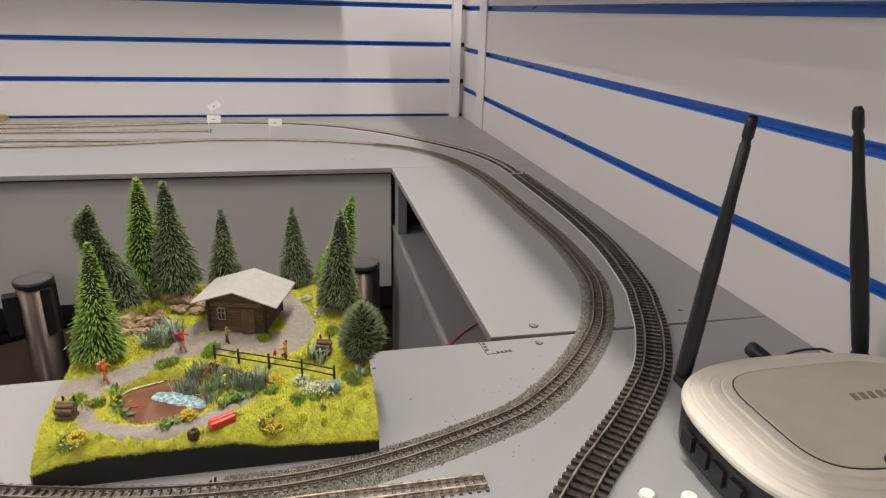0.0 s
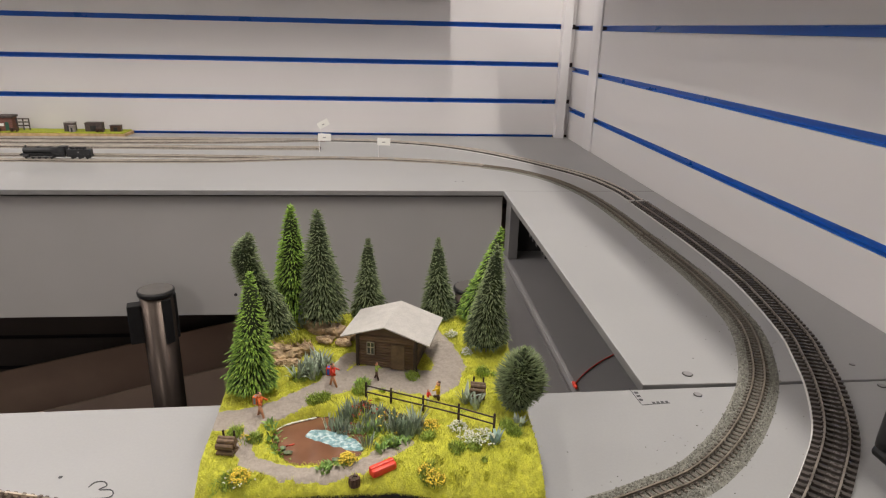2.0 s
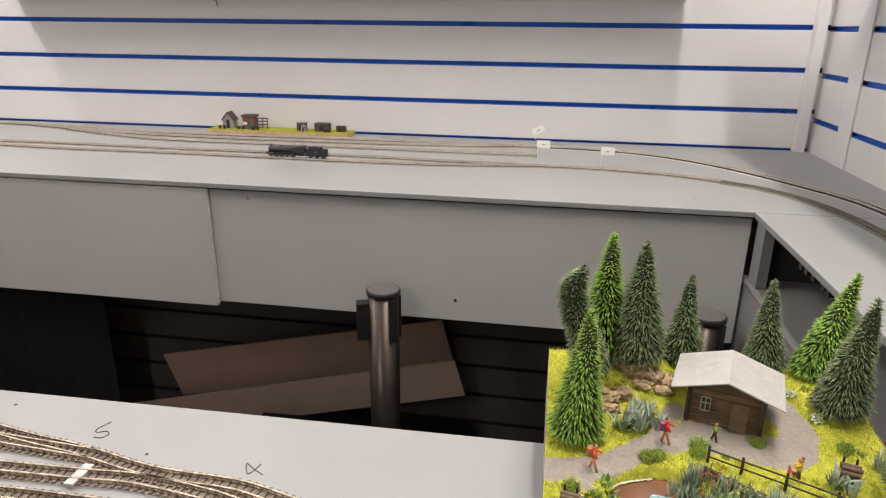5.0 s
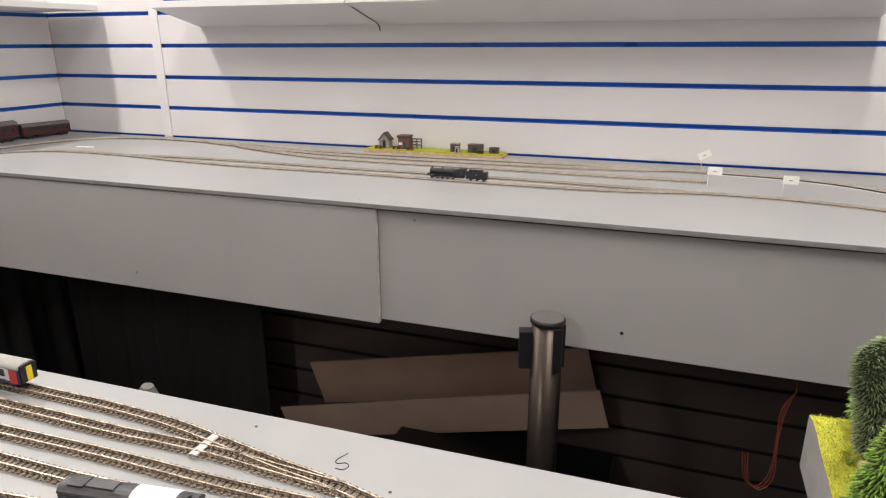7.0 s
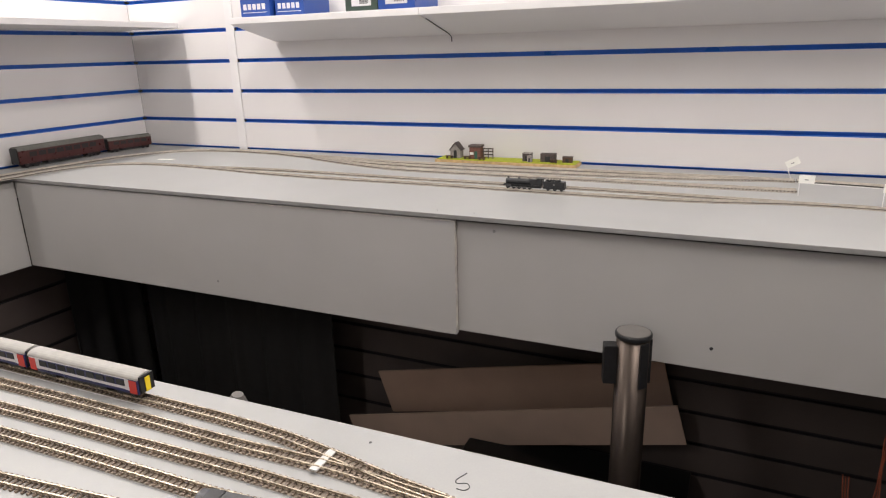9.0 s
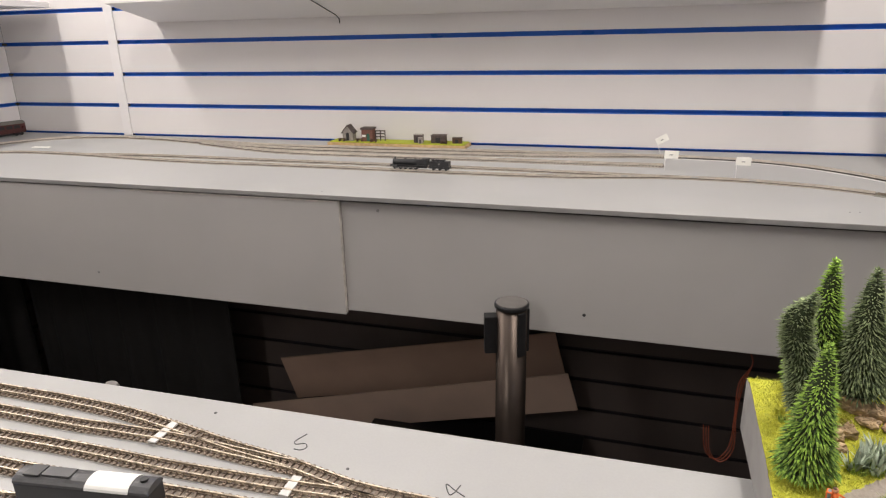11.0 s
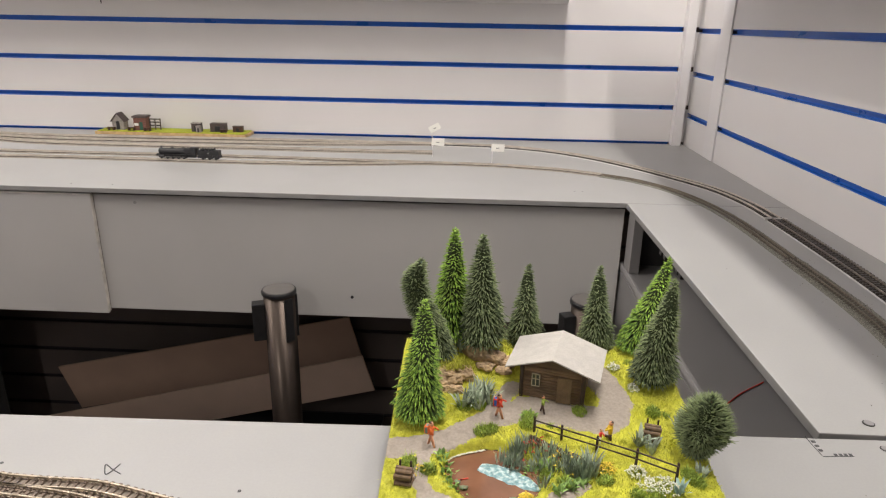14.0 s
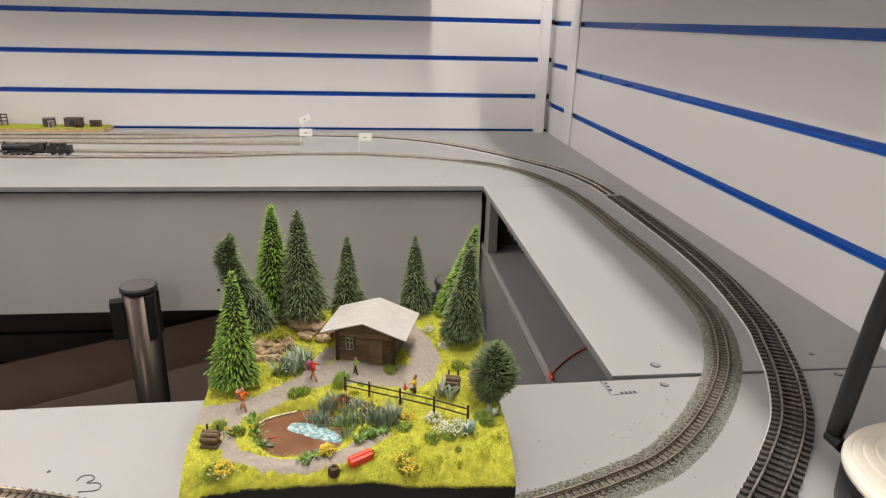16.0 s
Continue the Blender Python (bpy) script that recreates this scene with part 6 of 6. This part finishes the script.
# ---- coaches ----
def coach(name, L, W, H, floor_z, parent_pose, label, body, roof, livery=False, windows=9, end_yellow=False):
    c = thing(name, label=label, category="railway coach", group="model coaches")
    c.matrix_world = parent_pose
    part("body", boxes((-L / 2, L / 2, -W / 2, W / 2, floor_z, H * 0.80), bevel=W * 0.04), body, c)
    prof = [(W / 2 * 1.01 * math.cos(a), H * 0.80 + (H * 0.20) * math.sin(a)) for a in (k * math.pi / 10 for k in range(11))]
    sweep_line = [Vector((-L / 2 - 0.0004 + (L + 0.0008) * k / 4, 0, 0)) for k in range(5)]
    part("roof", sweep(sweep_line, prof), roof, c, "curved roof")
    wl = L * 0.86 / windows
    for sy in (-1, 1):
        if livery:
            y = sy * (W / 2 + 0.0001)
            part("white_band", boxes((-L / 2 + 0.002, L / 2 - 0.014, y - 0.00015, y + 0.00015, H * 0.36, H * 0.47)), M_LIVW, c)
            part("pink_line", boxes((-L / 2 + 0.002, L / 2 - 0.014, y - 0.00015, y + 0.00015, H * 0.765, H * 0.80)), M_LIVW, c)
            for ex in (-1, 1):
                part("door", boxes((ex * (L / 2 - 0.0062) - 0.0046, ex * (L / 2 - 0.0062) + 0.0046, y - 0.0003, y + 0.0003, floor_z + 0.0006, H * 0.76)), M_LIVR, c, "red passenger door")
                part("white_panel", boxes((ex * (L / 2 - 0.0135) - 0.0026, ex * (L / 2 - 0.0135) + 0.0026, y - 0.0002, y + 0.0002, H * 0.34, H * 0.78)), M_LIVW, c)
        for k in range(windows):
            x = -L * 0.40 + (k + 0.5) * (L * 0.80 / windows)
            y = sy * (W / 2 + 0.0003)
            part("window", boxes((x - wl * 0.36, x + wl * 0.36, y - 0.0002, y + 0.0002, H * 0.50, H * 0.71)), M_GLASS if livery else M_INK, c)
    for ex in (-1, 1):
        part("gangway", boxes((ex * (L / 2 + 0.0012) - 0.0012, ex * (L / 2 + 0.0012) + 0.0012, -W * 0.42, W * 0.42, floor_z + 0.001, H * 0.93), bevel=0.0006), M_BLACK, c)
        if end_yellow:
            part("end_door", boxes((ex * (L / 2 + 0.0028) - 0.0003, ex * (L / 2 + 0.0028) + 0.0003, -W * 0.15, W * 0.15, H * 0.28, H * 0.84), bevel=0.0001), M_LIVY, c, "yellow gangway door")
        bog = part("bogie", boxes((ex * L * 0.36 - L * 0.085, ex * L * 0.36 + L * 0.085, -W * 0.36, W * 0.36, floor_z * 0.45, floor_z * 0.98), bevel=0.0004), M_BLACK, c)
        for dx in (-L * 0.055, L * 0.055):
            for sy in (-1, 1):
                wheel(bog, ex * L * 0.36 + dx, sy * W * 0.27, floor_z * 0.62)
    part("underframe", boxes((-L * 0.2, L * 0.2, -W * 0.38, W * 0.38, floor_z * 0.35, floor_z * 0.98), bevel=0.0005), M_BLACK, c)
    return c


NT = T + 0.0016 + 0.0021
coach("railcar", 0.150, 0.0185, 0.0255, 0.0058, pose(-0.8125, 0.4755, NT + 0.0014, 0, 0, 1.0), "navy and white model railcar with red doors and yellow end", M_NAVY, M_LTROOF, livery=True, end_yellow=True)
coach("railcar", 0.150, 0.0185, 0.0255, 0.0058, pose(-0.9685, 0.4730, NT + 0.0014, 0, 0, 1.0), "navy and white model railcar coupled to another", M_NAVY, M_LTROOF, livery=True)
coach("maroon_coach", 0.160, 0.036, 0.050, 0.011, pose(-2.243, 1.750, T + 0.0002, 0, 0, 80), "maroon model coach with grey roof standing by the corner", M_MAROON, M_GREYROOF, windows=5)
coach("maroon_coach", 0.310, 0.038, 0.066, 0.013, pose(-2.246, 1.495, T + 0.0002, 0, 0, 93), "long maroon model coach with grey roof by the wall", M_MAROON, M_GREYROOF, windows=8)

# ---- diesel locomotive on the near siding ----
M_DIESEL = mat("dark_diesel_roof", (0.055, 0.055, 0.058), 0.42, vary=0.15, scale=200)
M_PANELW = mat("white_card_panel", (0.82, 0.82, 0.79), 0.6, vary=0.03, scale=80)
dl = thing("diesel_locomotive", -0.513, 0.3725, NT, 7.8, label="black model diesel locomotive with a pale roof panel", category="locomotive")
part("body", boxes((-0.050, 0.048, -0.0088, 0.0088, 0.006, 0.0200), bevel=0.0012), M_LOCO, dl)
prof = [(0.0089 * math.cos(k * math.pi / 10), 0.0200 + 0.0050 * math.sin(k * math.pi / 10)) for k in range(11)]
part("roof", sweep([Vector((-0.050 + 0.098 * k / 4, 0, 0)) for k in range(5)], prof), M_DIESEL, dl, "dark grey rounded roof")
prof = [(0.0093 * math.cos(k * math.pi / 10), 0.0202 + 0.0053 * math.sin(k * math.pi / 10)) for k in range(11)]
part("roof_panel", sweep([Vector((0.003 + 0.031 * k / 3, 0, 0)) for k in range(4)], prof), M_PANELW, dl, "pale cream roof panel")
part("roof_grille", boxes((-0.044, -0.032, -0.0055, 0.0055, 0.0243, 0.0256), bevel=0.0004), M_LOCO, dl)
part("roof_grille", boxes((-0.031, -0.010, -0.0045, 0.0045, 0.0245, 0.0258), bevel=0.0004), M_DIESEL, dl)
bm = bmesh.new()
cyl(bm, (0.041, 0, 0.024), (0.041, 0, 0.0265), 0.0025, seg=14)
part("exhaust", bm, M_BLACK, dl)
for ex in (-1, 1):
    bog = part("bogie", boxes((ex * 0.033 - 0.013, ex * 0.033 + 0.013, -0.0066, 0.0066, 0.0022, 0.0059)), M_BLACK, dl)
    for dx in (-0.010, 0.010):
        for sy in (-1, 1):
            wheel(bog, ex * 0.033 + dx, sy * 0.0050, 0.0036)

# ---- barrier posts between the boards ----
def barrier_post(x, y, top, rz, label):
    p = thing("barrier_post", x, y, 0, rz, label=label, category="barrier post", group="barrier posts")
    bm = bmesh.new()
    cyl(bm, (0, 0, 0.008), (0, 0, 0.03), 0.16, 0.05, seg=40)
    cyl(bm, (0, 0, 0.0), (0, 0, 0.008), 0.165, seg=40)
    part("base", bm, M_BLACK, p)
    bm = bmesh.new()
    cyl(bm, (0, 0, 0.03), (0, 0, top - 0.0075), 0.0290, seg=40)
    part("tube", bm, M_TUBE, p, "polished steel tube", smooth=True)
    bm = bmesh.new()
    cyl(bm, (0, 0, top - 0.0075), (0, 0, top - 0.002), 0.0322, seg=40)
    cyl(bm, (0, 0, top - 0.002), (0, 0, top), 0.0322, 0.0310, seg=40)
    cap = part("cap", bm, M_BLACK, p, "dark round cap")
    bm = bmesh.new()
    cyl(bm, (0, 0, top), (0, 0, top + 0.0008), 0.0288, seg=40)
    part("cap_disc", bm, M_DISC, cap, "brushed pale metal disc")
    for k, a in enumerate((4, 92, 180, 301)):
        bm = bmesh.new()
        box(bm, 0.0275, 0.0325 if k != 2 else 0.051, -0.0085 if k != 2 else -0.012, 0.0085 if k != 2 else 0.012, top - 0.098, top - (0.012 if k != 2 else 0.024), bevel=0.002)
        bmesh.ops.transform(bm, matrix=pose(0, 0, 0, 0, 0, a), verts=bm.verts)
        part("belt_slot", bm, M_BLACK, p, "black belt cassette")
    return p


barrier_post(-0.3915, 1.192, 0.927, 18, "polished steel belt barrier post standing between the boards")
barrier_post(0.1815, 1.190, 0.927, 20, "polished steel belt barrier post behind the diorama")

# ---- clutter below the far board ----
M_CARD2 = mat("pale_cardboard", (0.58, 0.44, 0.355), 0.85, vary=0.06, scale=8, bump=0.1, bump_scale=80)


def panel(x0, z0, x1, z1, h, y, lean, label, m=M_CARD):
    bm = bmesh.new()
    L = math.hypot(x1 - x0, z1 - z0)
    box(bm, 0, L, -0.003, 0.003, -h, 0, bevel=0.001)
    bmesh.ops.transform(bm, matrix=Matrix.Translation((x0, y, z0)) @ Matrix.Rotation(-math.atan2(z1 - z0, x1 - x0), 4, "Y") @ Matrix.Rotation(radians(lean), 4, "X"), verts=bm.verts)
    return lone("cardboard_sheet", bm, m, label, "cardboard", group="cardboard sheets")


panel(-1.300, 0.372, -0.385, 0.5775, 0.165, 1.815, 8, "long brown cardboard sheet leaning on the dark wall")
panel(-1.395, 0.212, -0.338, 0.480, 0.128, 1.760, 8, "long pale brown cardboard sheet lying in front of another", M_CARD2)
# Crate added beneath the cardboard sheets; none is known to stand there.
crate = thing("added_crate", -0.62, 1.72, 0, label="black plastic crate added in the dark under the far board", category="crate")
part("body", boxes((-0.32, 0.32, -0.12, 0.12, 0.002, 0.21), bevel=0.01), M_BLACK, crate)
part("rim", boxes((-0.33, 0.33, -0.13, 0.13, 0.211, 0.225), bevel=0.004), M_BLACK, crate)
M_ORNG = mat("orange_cord", (0.20, 0.045, 0.02), 0.6, vary=0.2, scale=200)
for k in range(3):
    o = 0.004 * k
    wire("cord_coil", [(0.026, 1.262, 0.852), (0.038, 1.268, 0.82), (0.020 + o, 1.27, 0.775), (0.020 + o * 0.4, 1.27, 0.71), (0.018 + o, 1.272, 0.640 - o), (-0.002 + o, 1.272, 0.605 - o * 0.6), (-0.024 + o, 1.27, 0.625), (-0.032 + o * 1.2, 1.27, 0.68)], 0.0010, M_ORNG, "loop of thin orange cord hanging under the board", "cord")
wire("red_cable", [(0.2500, 0.7405, 0.9812), (0.272, 0.7680, 0.9812), (0.300, 0.7950, 0.9812), (0.337, 0.8230, 0.9812)], 0.0008, M_RED, "thin red cable lying on the grey ledge", "cable")
bm = bmesh.new()
cyl(bm, (0.2490, 0.7330, 0.9830), (0.2490, 0.7420, 0.9830), 0.0026, 0.0020, seg=12)
cyl(bm, (0.2490, 0.7285, 0.9830), (0.2490, 0.7330, 0.9830), 0.0014, 0.0026, seg=12)
lone("cable_plug", bm, M_RED, "small red plug at the end of the cable on the ledge", "plug", smooth=True)
# Black sheets are added where the space below the boards lies in shade.
M_SHADE_SHEET = mat("shade_black_sheet", (0.022, 0.0215, 0.0215), 0.95, vary=0.2, scale=30, bump=0.1, bump_scale=900)


def shade_sheet(p0, p1, label):
    """Softly folded black sheet between two places of the plan, added for shade."""
    a, b = Vector((*p0, 0)), Vector((*p1, 0))
    n = Vector((-(b - a).y, (b - a).x, 0)).normalized()
    dr = thing("added_shade_sheet", *p0, 0, label=label, category="cloth", group="black drapes")
    bm = bmesh.new()
    cols = []
    for i in range(61):
        u = i / 60
        w = u * (b - a).length / 0.82
        dy = 0.012 * math.sin(w * 34) + 0.006 * math.sin(w * 71 + 1.3)
        cols.append([bm.verts.new((b - a) * u + n * (dy * (0.3 + 0.7 * k / 6) + th) + Vector((0, 0, T - DEEP - 0.012 - 1.01 * k / 6))) for th in (0.0, 0.003) for k in range(7)])
    for c0, c1 in zip(cols, cols[1:]):
        for k in range(6):
            bm.faces.new((c0[k], c1[k], c1[k + 1], c0[k + 1]))
            bm.faces.new((c0[8 + k], c1[8 + k], c1[7 + k], c0[7 + k]))
    for c in (cols[0], cols[-1]):
        for k in range(6):
            bm.faces.new((c[k], c[k + 1], c[8 + k], c[7 + k]))
    bmesh.ops.recalc_face_normals(bm, faces=bm.faces)
    part("cloth", bm, M_SHADE_SHEET, dr, smooth=True)
    bm = bmesh.new()
    cyl(bm, Vector((0, 0, T - DEEP - 0.008)), b - a + Vector((0, 0, T - DEEP - 0.008)), 0.004, seg=8)
    part("rail", bm, M_BLACK, dr, "thin black rail added to carry the sheet")


shade_sheet((-2.215, 1.70), (-1.40, 1.70), "black sheet added in place of the deep shade under the board")
shade_sheet((-2.235, 1.42), (-2.235, 1.69), "black sheet added as shade along the end wall under the board")
bm = bmesh.new()
cyl(bm, (-0.955, 0.80, 0.0), (-0.955, 0.80, 0.84), 0.045, 0.034, seg=20)
cyl(bm, (-0.955, 0.80, 0.84), (-0.945, 0.80, 0.893), 0.034, 0.009, seg=20)
lone("paper_roll", bm, M_PAPER, "white paper roll with a pointed end below the board", "paper")
bm = bmesh.new()
box(bm, -0.030, 0.028, -0.006, 0.006, 0, 0.0015)
bmesh.ops.transform(bm, matrix=pose(-1.915, 1.612, T + 0.0001, 0, 0, 6), verts=bm.verts)
lone("paper_scrap", bm, M_WHITE, "strip of white paper lying by the track", "paper")

# ---- boxes on the shelves ----
M_BOXBLUE = mat("blue_box_card", (0.02, 0.07, 0.32), 0.4, vary=0.05)
M_BOXGREEN = mat("dark_green_box_card", (0.035, 0.06, 0.045), 0.5, vary=0.05)
M_BOXRED = mat("red_brown_box_card", (0.30, 0.09, 0.06), 0.5, vary=0.05)
SZ = SHELF_Z + 0.018


def model_box(x0, x1, y0, y1, h, m, rz, label, bars=0, sticker=True):
    b = thing("model_box", (x0 + x1) / 2, (y0 + y1) / 2, SZ, rz, label=label, category="box", group="boxed models on the shelf")
    w, d = (x1 - x0) / 2, (y1 - y0) / 2
    part("carton", boxes((-w, w, -d, d, 0, h), bevel=0.0008), m, b)
    for k in range(bars):
        part("print_bar", boxes((-w * 0.8 + k * w * 0.32, -w * 0.8 + k * w * 0.32 + w * 0.22, -d - 0.0006, -d + 0.0002, h * 0.35, h * 0.62)), M_LIVW, b)
    if bars:
        part("print_line", boxes((-w * 0.85, w * 0.8, -d - 0.0006, -d + 0.0002, h * 0.20, h * 0.23)), M_LIVW, b)
    if sticker:
        s = part("sticker", boxes((-w * 0.6, w * 0.6, -d - 0.0006, -d + 0.0002, h * 0.25, h * 0.8)), M_LIVW, b, "white price sticker")
        for k in range(9):
            part("print_bar", boxes((-w * 0.1 + k * w * 0.06, -w * 0.1 + k * w * 0.06 + w * 0.03, -d - 0.0009, -d - 0.0005, h * 0.35, h * 0.7)), M_INK, s)
    return b


model_box(-1.625, -1.52, 1.70, 1.86, 0.058, M_BOXBLUE, 0, "blue model box with white print on the shelf", bars=5, sticker=False)
model_box(-1.515, -1.42, 1.715, 1.86, 0.056, M_BOXBLUE, 4, "blue model box with white print on the shelf", bars=5, sticker=False)
model_box(-1.265, -1.165, 1.70, 1.86, 0.052, M_BOXGREEN, 0, "dark green model box with a white sticker", sticker=True)
model_box(-1.160, -1.055, 1.69, 1.85, 0.052, M_BOXBLUE, 3, "blue model box with a white sticker", sticker=True)
model_box(-0.66, -0.50, 1.70, 1.86, 0.052, M_BOXRED, 0, "red-brown model box with a white sticker", sticker=True)
model_box(-0.39, -0.14, 1.69, 1.86, 0.055, M_BOXGREEN, -2, "dark model box on the long shelf", sticker=False)

# loose crumbs of ballast on the boards beside the curve
rng = random.Random(61)
verts, faces = [], []
for _ in range(260):
    p = nn_line[rng.randrange(len(nn_line))]
    x, y = p.x + rng.gauss(0, 0.030), p.y + rng.gauss(0, 0.026)
    if not (0.13 < x < 0.50 and y > 0.33) or (x < 0.24 and y > 0.52):
        continue
    r = rng.uniform(0.0003, 0.0008)
    k = len(verts)
    verts += [(x - r, y - r * 0.6, T), (x + r, y - r * 0.4, T), (x, y + r, T), (x, y, T + r)]
    faces += [(k, k + 1, k + 3), (k + 1, k + 2, k + 3), (k + 2, k, k + 3)]
me = bpy.data.meshes.new("ballast_crumb")
me.from_pydata(verts, [], faces)
me.materials.append(M_BALLAST)
tagged(new("ballast_crumb", me), "grey crumbs of ballast strewn beside the track", "ballast", kind="stuff")
for x, y in ((0.0142, 0.3753), (0.0167, 0.3775)):
    bm = bmesh.new()
    cyl(bm, (x, y, T), (x + 0.0006, y, T + 0.0042), 0.0010, 0.0007, seg=8)
    lone("wire_stub", bm, M_BLACK, "tiny black wire stub standing before the diorama", "wire", group="wire stubs")
